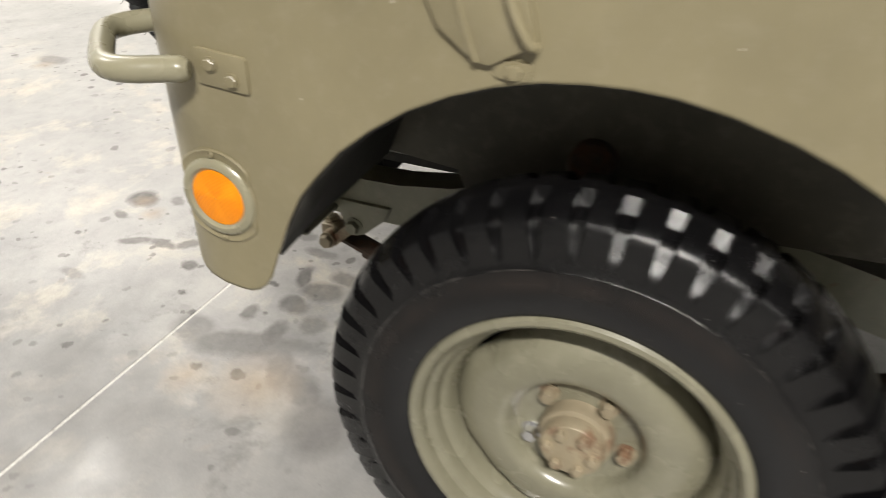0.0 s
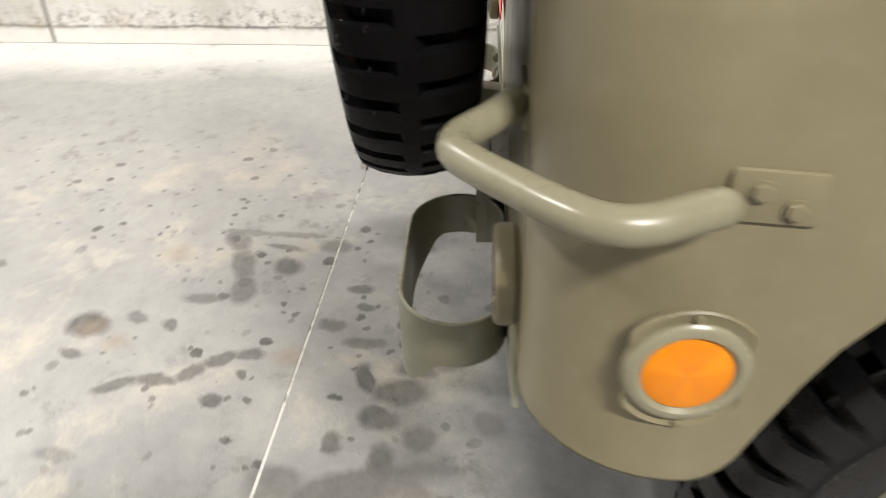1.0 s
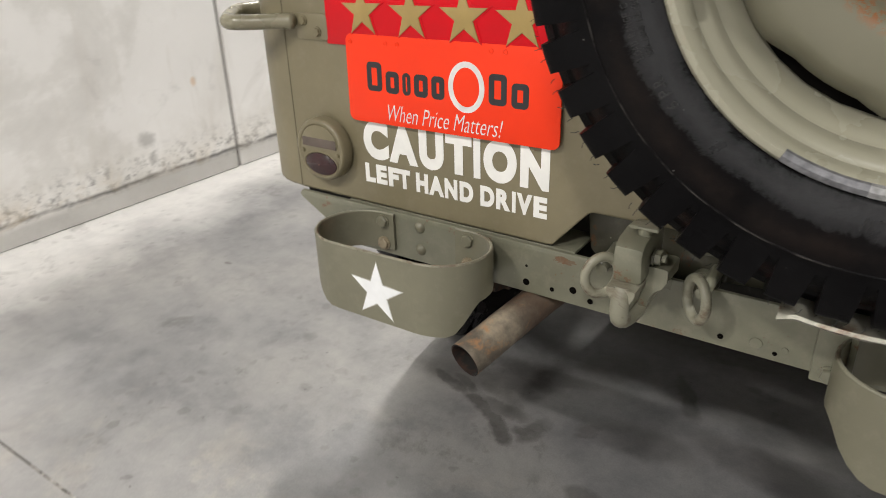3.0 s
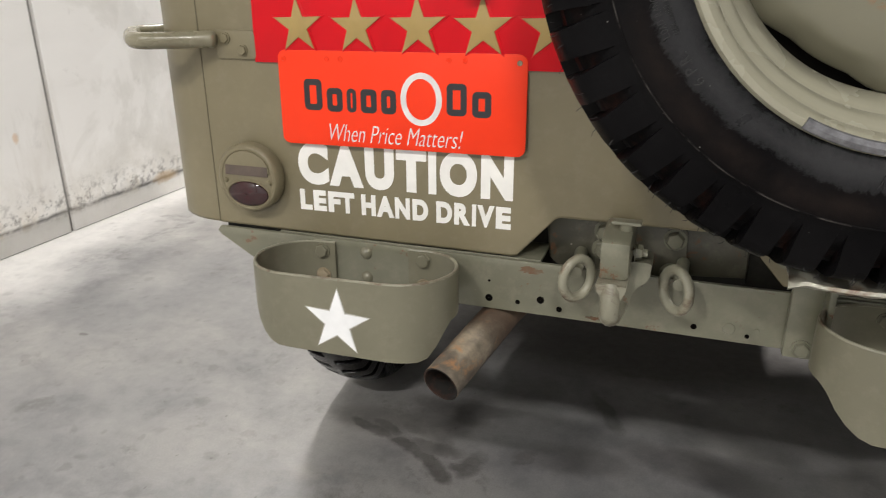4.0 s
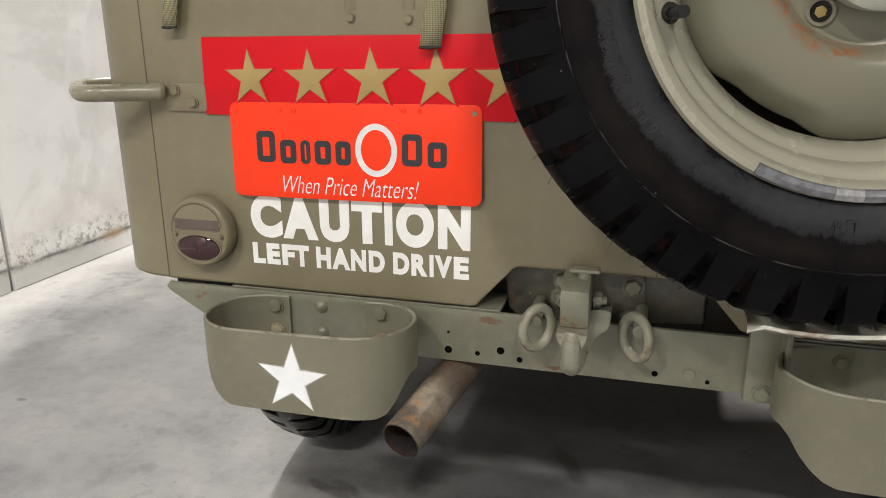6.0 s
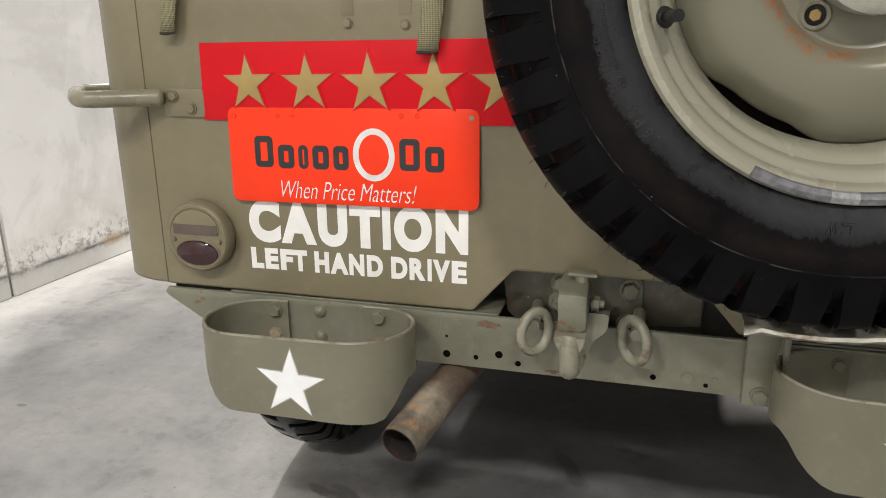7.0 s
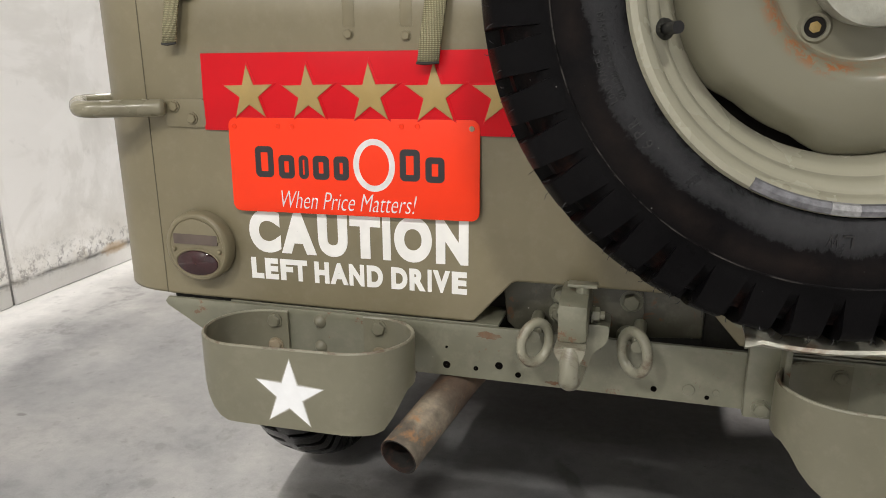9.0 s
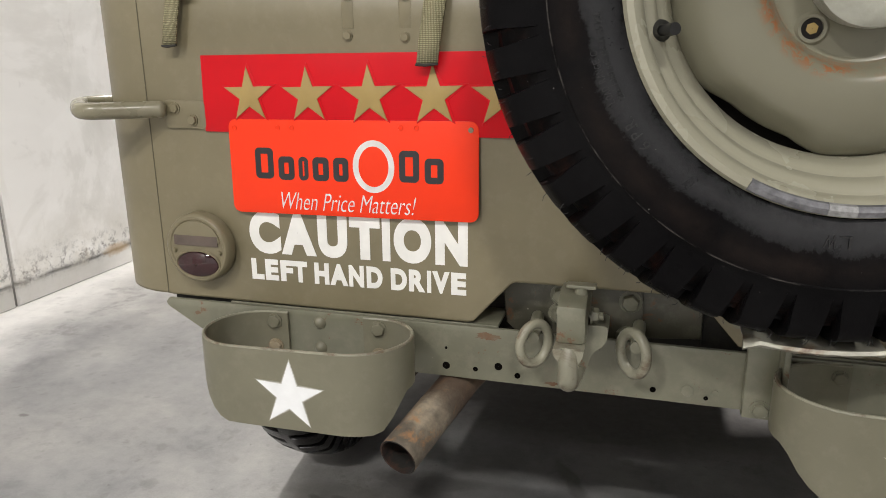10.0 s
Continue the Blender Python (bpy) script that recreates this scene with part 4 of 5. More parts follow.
for s in (-1, 1):
    bm = bmesh.new()
    rail = [(0.0, 0.466, 0.54), (0.18, 0.466, 0.545), (0.28, 0.485, 0.56), (0.42, 0.52, 0.605), (0.68, 0.52, 0.605), (0.95, 0.46, 0.55), (1.2, 0.43, 0.52), (3.05, 0.43, 0.52)]
    grid(bm, [[(s * 0.36, y, b), (s * 0.42, y, b), (s * 0.42, y, t), (s * 0.36, y, t)] for y, b, t in rail], loop_v=True)
    # Left rail takes the near-black shade colour, right rail the olive paint.
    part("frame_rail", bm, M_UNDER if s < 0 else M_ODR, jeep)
    bm = bmesh.new()
    prism(bm, [(0.053, 0.498), (0.165, 0.498), (0.155, 0.473), (0.110, 0.433), (0.090, 0.427), (0.075, 0.438)], lambda u, v, d: (s * (0.405 + d), u, v), 0.022, 0.003)
    hexbolt(bm, about_x(s * 0.427, 0.091, 0.447, s), 0.013, 0.012, 0.018)
    part("shackle_bracket", bm, M_ODR, jeep)
    bm = bmesh.new()
    tube(bm, [(s * 0.36, 0.040, 0.412), (s * 0.44, 0.040, 0.412)], 0.016, 14)
    hexbolt(bm, about_x(s * 0.44, 0.040, 0.412, s), 0.013, 0.011)
    prism(bm, [(0.027, 0.400), (0.053, 0.400), (0.103, 0.447), (0.089, 0.459)], lambda u, v, d: (s * (0.428 + d), u, v), 0.006)
    tube(bm, [(s * 0.345, 0.026, 0.396), (s * 0.337, 0.024, 0.436)], 0.0115, 12)
    box(bm, s * 0.405 - 0.014, s * 0.405 + 0.014, 0.014, 0.052, 0.392, 0.432, 0.006)
    hexbolt(bm, lambda r, a, d: (s * (0.398 + r * math.cos(a)), 0.028 + r * math.sin(a), 0.432 + d), 0.012, 0.009, 0.016)
    part("shackle", bm, M_HUB if s > 0 else M_SPRING, jeep, "rusting cast spring shackle" if s > 0 else "")
    bm = bmesh.new()
    for k in range(6):
        y0, y1 = 0.040 + 0.055 * k, 1.10 - 0.06 * k
        n = 14
        rws = []
        for i in range(n + 1):
            y = y0 + (y1 - y0) * i / n
            z = 0.407 - 0.10 * (1 - ((y - 0.57) / 0.53) ** 2) - 0.0075 * k
            rws.append([(s * 0.368, y, z), (s * 0.412, y, z), (s * 0.412, y, z - 0.0068), (s * 0.368, y, z - 0.0068)])
        vs = grid(bm, rws, loop_v=True)
        bm.faces.new(vs[0])
        bm.faces.new(vs[-1])
    part("leaf_spring", bm, M_SPRING, jeep)
bm = bmesh.new()
tube(bm, [(-0.60, 0.573, 0.372), (-0.1, 0.573, 0.372)], 0.036, 16)
tube(bm, [(0.60, 0.573, 0.372), (0.1, 0.573, 0.372)], 0.036, 16)
lathe(bm, [(0.001, -0.11), (0.06, -0.105), (0.105, -0.07), (0.125, 0.0), (0.105, 0.07), (0.06, 0.105), (0.001, 0.11)], about_x(0.12, 0.573, 0.372), 24)
part("rear_axle", bm, M_UNDER, jeep)
bm = bmesh.new()
tube(bm, [(-0.60, 2.62, 0.36), (0.60, 2.62, 0.36)], 0.036, 16)
part("front_axle", bm, M_UNDER, jeep)

# ---- wheels ----
TYRE_R = 0.372


def tyre_mesh():
    """A cleated military tyre round the y axis, its outer face at -y."""
    half = [(0.226, 0.058), (0.231, 0.069), (0.243, 0.0735), (0.262, 0.0765), (0.28, 0.0775), (0.2975, 0.0762), (0.2990, 0.0773), (0.3005, 0.0760), (0.310, 0.0745), (0.328, 0.0712),
            (0.345, 0.0675), (0.354, 0.0640), (0.3585, 0.0595), (0.366, 0.0425), (0.3705, 0.021), (TYRE_R, 0.0085), (TYRE_R, 0.0)]
    cut = [0, 0, 0, 0, 0, 0, 0, 0, 0.0, 0.009, 0.021, 0.027, 0.027, 0.017, 0.0155, 0, 0]
    prof = half + [(r, -d) for r, d in half[-2::-1]]
    cuts = cut + cut[-2::-1]
    mid, last = len(half) - 1, 2 * len(half) - 2
    n = 46
    marks = [0.0, 0.028, 0.362, 0.39, 0.5, 0.528, 0.862, 0.89]
    rows = []
    for k in range(n):
        for im, fr in enumerate(marks):
            row = []
            for i, (r, d) in enumerate(prof):
                near = im < 4 if i < mid else im >= 4
                centre = 0.195 if i < mid else 0.695
                slot = near and i != mid
                c = cuts[i] if slot and im % 4 in (1, 2) else 0.0
                narrow = 0.55 + 0.45 * min(1.0, max(0.0, (r - 0.315) / 0.035))
                f = centre + (fr - centre) * narrow if slot else fr
                a = 2 * math.pi * (k + f) / n
                if 8 <= min(i, last - i) <= 12:
                    rr, dd = r - c * 0.5, d - math.copysign(c * 0.6, d)
                else:
                    rr, dd = r - c, d
                row.append((rr * math.cos(a), -dd, rr * math.sin(a)))
            rows.append(row)
    bm = bmesh.new()
    grid(bm, rows, loop_u=True)
    return bm


def wheel(name, m, road=True, label=""):
    """A steel disc wheel round the y axis with its outer face at -y; returns the wheel part."""
    w = tagged(new(name), label)
    w.parent = jeep
    if not WHEELS:
        WHEELS["tyre"] = part("tyre", tyre_mesh(), M_TYRE, None)
        bm = bmesh.new()
        lathe(bm, [(0.219, -0.075), (0.229, -0.07), (0.229, -0.062), (0.21, -0.052), (0.182, -0.02), (0.18, 0.0), (0.186, 0.018), (0.1885, 0.024), (0.1925, 0.028), (0.1965, 0.032), (0.1985, 0.044),
                       (0.202, 0.050), (0.2065, 0.0525), (0.210, 0.0555), (0.2115, 0.064), (0.2145, 0.070), (0.220, 0.0735), (0.2265, 0.0725), (0.230, 0.068), (0.230, 0.062), (0.226, 0.058)], about_y(0, 0, 0), 160)
        WHEELS["rim"] = part("rim", bm, M_RIM, None)
        bm = bmesh.new()
        n = 96
        rws = []
        for r, d in ((0.181, -0.008), (0.1795, 0.002), (0.171, 0.013), (0.160, 0.0235), (0.146, 0.0305), (0.130, 0.034), (0.112, 0.0345), (0.103, 0.033), (0.097, 0.029), (0.0925, 0.022), (0.0895, 0.013),
                     (0.087, 0.008), (0.082, 0.006), (0.052, 0.006), (0.050, 0.001)):
            row = []
            for k in range(n):
                a = 2 * math.pi * k / n
                dent = 1.0 if r > 0.155 else 0.0
                q = abs(((a / (math.pi / 2) + 0.843) % 1.0) - 0.5)
                slot = max(0.0, min(1.0, (0.25 - q) / 0.12)) * dent
                rr = r - slot * (0.011 if r > 0.165 else 0.006)
                row.append((rr * math.cos(a), -(d + 0.0), rr * math.sin(a)))
            rws.append(row)
        grid(bm, rws, loop_v=True)
        WHEELS["disc"] = part("disc", bm, M_DISC, None)
        # Near-black disc puts the shade behind the slots into colour, spare included.
        bm = bmesh.new()
        lathe(bm, [(0.181, -0.012), (0.16, -0.014), (0.05, -0.014)], about_y(0, 0, 0), 32)
        WHEELS["slot_backing"] = part("dark_slot_backing", bm, M_HOLE, None)
        for o in WHEELS.values():
            o.parent = w
    else:
        for nm, o in WHEELS.items():
            if nm in ("rim", "disc", "tyre"):
                if nm + "_road" not in ROAD:
                    ROAD[nm + "_road"] = o.data.copy()
                    ROAD[nm + "_road"].materials[0] = M_TYRE_ROAD if nm == "tyre" else M_RIMR
                c = new(nm, ROAD[nm + "_road"])
            else:
                c = new(o.name, o.data)
            c.parent = w
    if road:
        bm = bmesh.new()
        lathe(bm, [(0.0005, 0.052), (0.03, 0.052), (0.042, 0.05), (0.044, 0.047), (0.044, 0.03), (0.05, 0.027), (0.052, 0.02), (0.052, 0.0)], about_y(0, 0, 0), 32)
        part("hub", bm, M_HUB, w, "tan painted hub cap with rusting bolts")
        for k in range(6):
            a = math.pi / 3 * k + 0.25
            bm = bmesh.new()
            hexbolt(bm, about_y(0.031 * math.cos(a), -0.051, 0.031 * math.sin(a)), 0.0085, 0.009)
            part("hub_bolt", bm, M_HUB, w)
    else:
        bm = bmesh.new()
        lathe(bm, [(0.0005, 0.046), (0.035, 0.046), (0.05, 0.044), (0.056, 0.04), (0.057, 0.03), (0.055, 0.004)], about_y(0, 0, 0), 32)
        part("clamp_plate", bm, M_CAST, w, "worn pale spare wheel clamp plate")
    for k in range(5):
        a = 2 * math.pi * k / 5 + (1.31 if road else -2.26)
        bm = bmesh.new()
        if road:
            hexbolt(bm, about_y(0.07 * math.cos(a), -0.006, 0.07 * math.sin(a)), 0.0115, 0.018, 0.015)
            part("wheel_nut", bm, M_CHROME if k == CHROME_NUT else M_HUB, w, "bright chrome nut" if k == CHROME_NUT else "")
        else:
            lathe(bm, [(0.0095, -0.004), (0.0105, 0.0025), (0.0135, 0.003), (0.0165, 0.0)], about_y(0.071 * math.cos(a), -0.006, 0.071 * math.sin(a)), 18)
            part("stud_boss", bm, M_DISC, w)
            bm = bmesh.new()
            # Flat dark disc in place of the shade inside the stud hole.
            lathe(bm, [(0.0004, 0.0006), (0.0100, 0.0006)], about_y(0.071 * math.cos(a), -0.006, 0.071 * math.sin(a)), 18)
            part("stud_hole", bm, M_SOOT, w)
            bm = bmesh.new()
            hexbolt(bm, about_y(0.071 * math.cos(a), -0.0066, 0.071 * math.sin(a)), 0.0058, 0.0012)
            part("stud", bm, M_GOLD, w)
    w.matrix_local = m
    return w


WHEELS, ROAD, CHROME_NUT = {}, {}, 2
WHEEL_Y, WHEEL_Z, WHEEL_X = 0.573, 0.3715, 0.664
spare = wheel("spare_wheel", pose(0.264, -0.137, 1.019, 0, -1.0, 4.5), False, "spare wheel with worn cleated tyre on the tail")
for s in (1, -1):
    wheel("rear_wheel", pose(WHEEL_X if s > 0 else -0.617, WHEEL_Y, WHEEL_Z, 0, 0, 90 * s) @ pose(0, 0, 0, 0, 17 if s > 0 else 40, 0), True, "rear wheel with black cleated tyre and olive rim")
    wheel("front_wheel", pose(s * WHEEL_X, 2.62, WHEEL_Z, 0, 0, 90 * s), True, "front wheel with black cleated tyre and olive rim")

# valve, rim weights and raised writing of the spare
bm = bmesh.new()
va = math.atan2(0.968 - 1.019, 0.083 - 0.264)
vx, vz = 0.198 * math.cos(va), 0.198 * math.sin(va)
lathe(bm, [(0.011, 0.0), (0.0095, 0.008), (0.0065, 0.012), (0.0055, 0.03)], about_y(vx, -0.042, vz), 16)
tube(bm, [(vx, -0.066, vz), (vx + 0.009, -0.088, vz + 0.001)], [0.0055, 0.0058], 12)
part("valve", bm, M_BLACK, spare, "black rubber tyre valve")
for a0, a1, lift in ((-2.055, -1.705, 0), (-1.715, -1.60, 0.0012), (-1.605, -1.30, 0)):
    bm = bmesh.new()
    rws = []
    for k in range(13):
        a = a0 + (a1 - a0) * k / 12
        q = []
        for r, d in ((0.2155, 0.069), (0.217, 0.0745 + lift), (0.222, 0.0772 + lift), (0.2275, 0.0755 + lift), (0.229, 0.069)):
            q.append((r * math.cos(a), -d, r * math.sin(a)))
        rws.append(q)
    vs = grid(bm, rws, loop_v=True)
    bm.faces.new(vs[0])
    bm.faces.new(vs[-1])
    part("rim_weight", bm, M_CLIP if lift else M_LEAD, spare, "dull lead balance weight clipped on the rim")


for txt, rr, aa, sz, adv in (("6 P.R.", 0.2525, 3.825, 0.0110, 0.0078), ("LOAD RANGE C", 0.2600, 3.615, 0.0068, 0.0046), ("MAX. LOAD 645 KGS AT 45 PSI.", 0.2505, 3.615, 0.0066, 0.0034), ("LW", 0.246, 4.68, 0.013, 0.013)):
    ang = aa
    for ch in txt:
        k = {"1": 0.5, "I": 0.45, ".": 0.4, " ": 0.7, "M": 1.2}.get(ch, 1.0)
        if ch != " ":
            hh = sz * 0.18 if ch == "." else sz

            def put(x, y, z, ang=ang, wd=adv * k * 0.8, hh=hh, rr=rr):
                q, t = rr + y * hh, ang - x * wd / rr
                return (q * math.cos(t), -0.0742 - 0.0026 * z, q * math.sin(t))
            lettering("raised_character", ch, put, M_TYRE_TEXT, spare)
        ang -= adv * k / rr

bm = bmesh.new()
rnd = random.Random(5)
for k in range(150):
    a = 2 * math.pi * k / 150 + rnd.uniform(-0.012, 0.012)
    r0, d0 = rnd.choice(((0.3585, 0.059), (0.356, 0.062), (0.368, 0.033)))
    l1, bend = rnd.uniform(0.003, 0.0085), rnd.uniform(-0.012, 0.012)
    tube(bm, [(r0 * math.cos(a), -d0, r0 * math.sin(a)), ((r0 + l1 * 0.6) * math.cos(a + bend * 0.3), -d0 - 0.001, (r0 + l1 * 0.6) * math.sin(a + bend * 0.3)),
              ((r0 + l1) * math.cos(a + bend), -d0 - 0.0015, (r0 + l1) * math.sin(a + bend))], 0.00045, 4)
tagged(part("moulding_hairs", bm, M_BLACK, spare, "fine rubber hairs left by the mould"), kind="stuff")

# ---- tail panel fittings ----
bm = bmesh.new()
prism(bm, [(-0.5585, 0.829), (-0.096, 0.831), (-0.096, 0.943), (-0.556, 0.938)], lambda u, v, d: (u, -0.0025 - d, v), 0.003, 0.0006)
redplate = part("star_plate", bm, M_RED, jeep, "glossy red general's plate with five gold stars")
for k in range(5):
    bm = bmesh.new()
    prism(bm, star_outline(-0.482 + 0.0922 * k, 0.882 + 0.0008 * k, 0.0405 if k < 2 else 0.0425, 0.03, 0.38), lambda u, v, d: (u, -0.0055 - d, v), 0.0022, 0.0008)
    part("gold_star", bm, M_GOLD, redplate)
    bm = bmesh.new()
    prism(bm, star_outline(-0.4805 + 0.0922 * k, 0.8825 + 0.0008 * k, 0.046 if k < 2 else 0.049, 0.03, 0.40), lambda u, v, d: (u, -0.0055 - d, v), 0.0007, 0.0005)
    part("star_border", bm, M_RED, redplate)
PL = Matrix.Translation((-0.3305, -0.0065, 0.7815)) @ pose(0, 0, 0, -2.2, -0.6, 0)


def on_plate(u, v, d):
    return PL @ Vector((u, -d, v))


bm = bmesh.new()
prism(bm, rounded_rect(-0.188, 0.188, -0.0685, 0.0685, 0.012), lambda u, v, d: on_plate(u, v, d), 0.0022, 0.0006)
plate = part("number_plate", bm, M_SIGN, jeep, "orange-red dealer plate with dark and white print")
# the dealer's mark as plain shapes
for x0, x1, z0, z1 in ((-0.147, -0.118, -0.017, 0.028), (-0.110, -0.085, -0.018, 0.016), (-0.078, -0.063, -0.018, 0.016), (-0.056, -0.031, -0.018, 0.016), (-0.024, -0.001, -0.018, 0.016),
                       (0.075, 0.104, -0.016, 0.028), (0.112, 0.139, -0.017, 0.018)):
    bm = bmesh.new()
    outer = rounded_rect(x0, x1, z0, z1, 0.007)
    wd = 0.0088 if x1 - x0 > 0.02 else 0.006
    inner = rounded_rect(x0 + wd, x1 - wd, z0 + wd, z1 - wd, 0.001)
    grid(bm, [[on_plate(*p, 0.0021), on_plate(*p, 0.0027), on_plate(*q, 0.0027), on_plate(*q, 0.0021)] for p, q in zip(outer, inner)], loop_u=True)
    part("print_mark", bm, M_SIGNB, plate)
for cv, ou, ov, wd in ((0.0045, 0.031, 0.037, 0.0085),):
    bm = bmesh.new()
    rws = []
    for k in range(41):
        a = 2 * math.pi * k / 40
        c, s_ = math.cos(a), math.sin(a)
        rws.append([on_plate(0.037 + ru * c, cv + rv * s_, d) for ru, rv, d in ((ou, ov, 0.0028), (ou - wd, ov - wd, 0.0028), (ou - wd, ov - wd, 0.0021), (ou, ov, 0.0021))])
    grid(bm, rws, loop_v=True)
    part("print_ring", bm, M_SIGNW, plate)
lettering("slogan", "When Price Matters!", lambda x, y, z: on_plate(-0.108 + 0.207 * x, -0.0610 + 0.0255 * y - 0.001 * x, 0.0023 + 0.0005 * z), M_SIGNW, plate, -0.012, 0.32)
for hx, hz in ((-0.178, 0.056), (-0.108, 0.057), (-0.086, 0.057), (0.078, 0.059), (0.101, 0.059), (0.177, 0.057)):
    bm = bmesh.new()
    lathe(bm, [(0.0003, 0.0001), (0.0025, 0.0001), (0.0028, 0.0007), (0.0034, 0.0007), (0.0038, 0.0)], lambda r, a, d, hx=hx, hz=hz: on_plate(hx + r * math.cos(a), hz + r * math.sin(a), 0.0023 + d), 14)
    part("plate_hole", bm, M_SIGN if hx < 0.15 else M_HUB, plate)
capitals("CAUTION", lambda x, y, z: (-0.5005 + 0.3415 * x, -0.0022 - 0.0005 * z, 0.6465 + 0.066 * y + 0.002 * x), M_LETTER, jeep, 0.066, "white vinyl capital")
capitals("LEFT HAND DRIVE", lambda x, y, z: (-0.5015 + 0.3405 * x, -0.0022 - 0.0005 * z, 0.6035 + 0.0335 * y + 0.0015 * x), M_LETTER, jeep, 0.057, "white vinyl capital")
for bx, bz in ((-0.327, 0.963), (-0.2455, 0.9605), (-0.326, 1.015), (-0.2445, 1.013)):
    bm = bmesh.new()
    hexbolt(bm, about_y(bx, -0.002, bz), 0.0063, 0.0045, 0.0072)
    part("panel_bolt", bm, M_OD, jeep)
for bx in (-0.3265, -0.245):
    bm = bmesh.new()
    box(bm, bx - 0.0085, bx + 0.0085, -0.0024, -0.0014, 0.972, 1.008, 0.0009)
    part("bracket_edge", bm, M_OD, jeep)
for x0, x1, dx, z0 in ((-0.6065, -0.5845, 0.017, 0.952), (-0.2250, -0.1960, 0.013, 0.926)):
    bm = bmesh.new()
    prof = [(z0, -0.020), (z0 + 0.03, -0.0205), (z0 + 0.07, -0.017), (1.03, -0.012), (1.05, -0.014), (1.085, -0.012), (1.086, 0.0)]
    front = [[(x + dx * (z - z0) / 0.1, y, z) for x in (x0, (x0 + x1) / 2, x1)] for z, y in prof]
    grid(bm, front)
    st = part("strap", bm, M_WEB, jeep, "frayed olive webbing strap end")
    so = st.modifiers.new("thickness", "SOLIDIFY")
    so.thickness = 0.0028
    bm = bmesh.new()
    tube(bm, [(x0 - 0.0008, -0.0195, z0 - 0.0004), (x0 * 0.6 + x1 * 0.4, -0.0197, z0 - 0.0012), (x1 + 0.0006, -0.0193, z0 + 0.0004)], [0.0019, 0.0023, 0.0017], 7)
    part("frayed_end", bm, M_UNDER, st, "dark singed cut end")
    bm = bmesh.new()
    xm = (x0 + x1) / 2 + dx
    tube(bm, [(xm - 0.018, -0.016, 1.022), (xm + 0.018, -0.016, 1.022), (xm + 0.018, -0.016, 1.034), (xm - 0.018, -0.016, 1.034)], 0.0022, 8, closed=True)
    part("buckle", bm, M_ODR, st)


def tail_light(s, blackout):
    t = tagged(new("tail_light"), "round olive blackout tail light with two slots" if blackout else "round olive tail light with slot and dark red lens")
    t.parent = jeep
    cx, cz = (0.606, 0.663) if blackout else (-0.5785, 0.6530)
    bm = bmesh.new()
    lathe(bm, [(0.0005, 0.027), (0.0445, 0.0265), (0.046, 0.0278), (0.050, 0.0280), (0.0528, 0.0262), (0.0545, 0.0225), (0.0548, 0.008), (0.0515, 0.006), (0.0515, 0.0), (0.046, 0.0)], about_y(cx, 0.0, cz), 40)
    h = part("housing", bm, M_OD, t)
    arc = [(cx + 0.0405 * math.cos(radians(a)), cz + 0.010 + 0.0335 * math.sin(radians(a))) for a in range(0, 181, 12)]
    bm = bmesh.new()
    prism(bm, arc, lambda u, v, d: (u, -0.0268 - d, v), 0.0016, 0.001)
    part("hood", bm, M_OD, t)
    bm = bmesh.new()
    prism(bm, rounded_rect(cx - 0.0375, cx + 0.0375, cz + 0.005, cz + 0.0205, 0.001, 2), lambda u, v, d: (u, -0.0275 - d, v), 0.0014)
    part("slot", bm, M_HOLE if blackout else M_SLOT, t)
    bm = bmesh.new()
    if blackout:
        prism(bm, rounded_rect(cx - 0.029, cx + 0.029, cz - 0.032, cz - 0.019, 0.001, 2), lambda u, v, d: (u, -0.0275 - d, v), 0.0008)
        part("slot", bm, M_HOLE, t)
    else:
        rws = []
        for q, d in ((1.0, 0.0), (0.97, 0.002), (0.8, 0.0045), (0.45, 0.0062), (0.05, 0.0068)):
            rws.append([(cx + 0.0355 * q * math.cos(k * math.pi / 16), -0.0268 - d, cz - 0.0245 + 0.0195 * q * math.sin(k * math.pi / 16)) for k in range(32)])
        grid(bm, rws, loop_v=True)
        part("lens", bm, M_RUBY, t, "dark red ribbed glass lens")
        bm = bmesh.new()
        tube(bm, [(cx + 0.0375 * math.cos(k * math.pi / 16), -0.0275, cz - 0.0245 + 0.0215 * math.sin(k * math.pi / 16)) for k in range(32)], 0.0018, 6, closed=True)
        part("bezel", bm, M_OD, t)
    for q in (-1, 1):
        bm = bmesh.new()
        lathe(bm, [(0.0004, 0.0035), (0.0028, 0.003), (0.0042, 0.0)], about_y(cx + q * 0.039, -0.027, cz - 0.0045), 12)
        part("screw", bm, M_OD, t)


tail_light(-1, False)
tail_light(1, True)


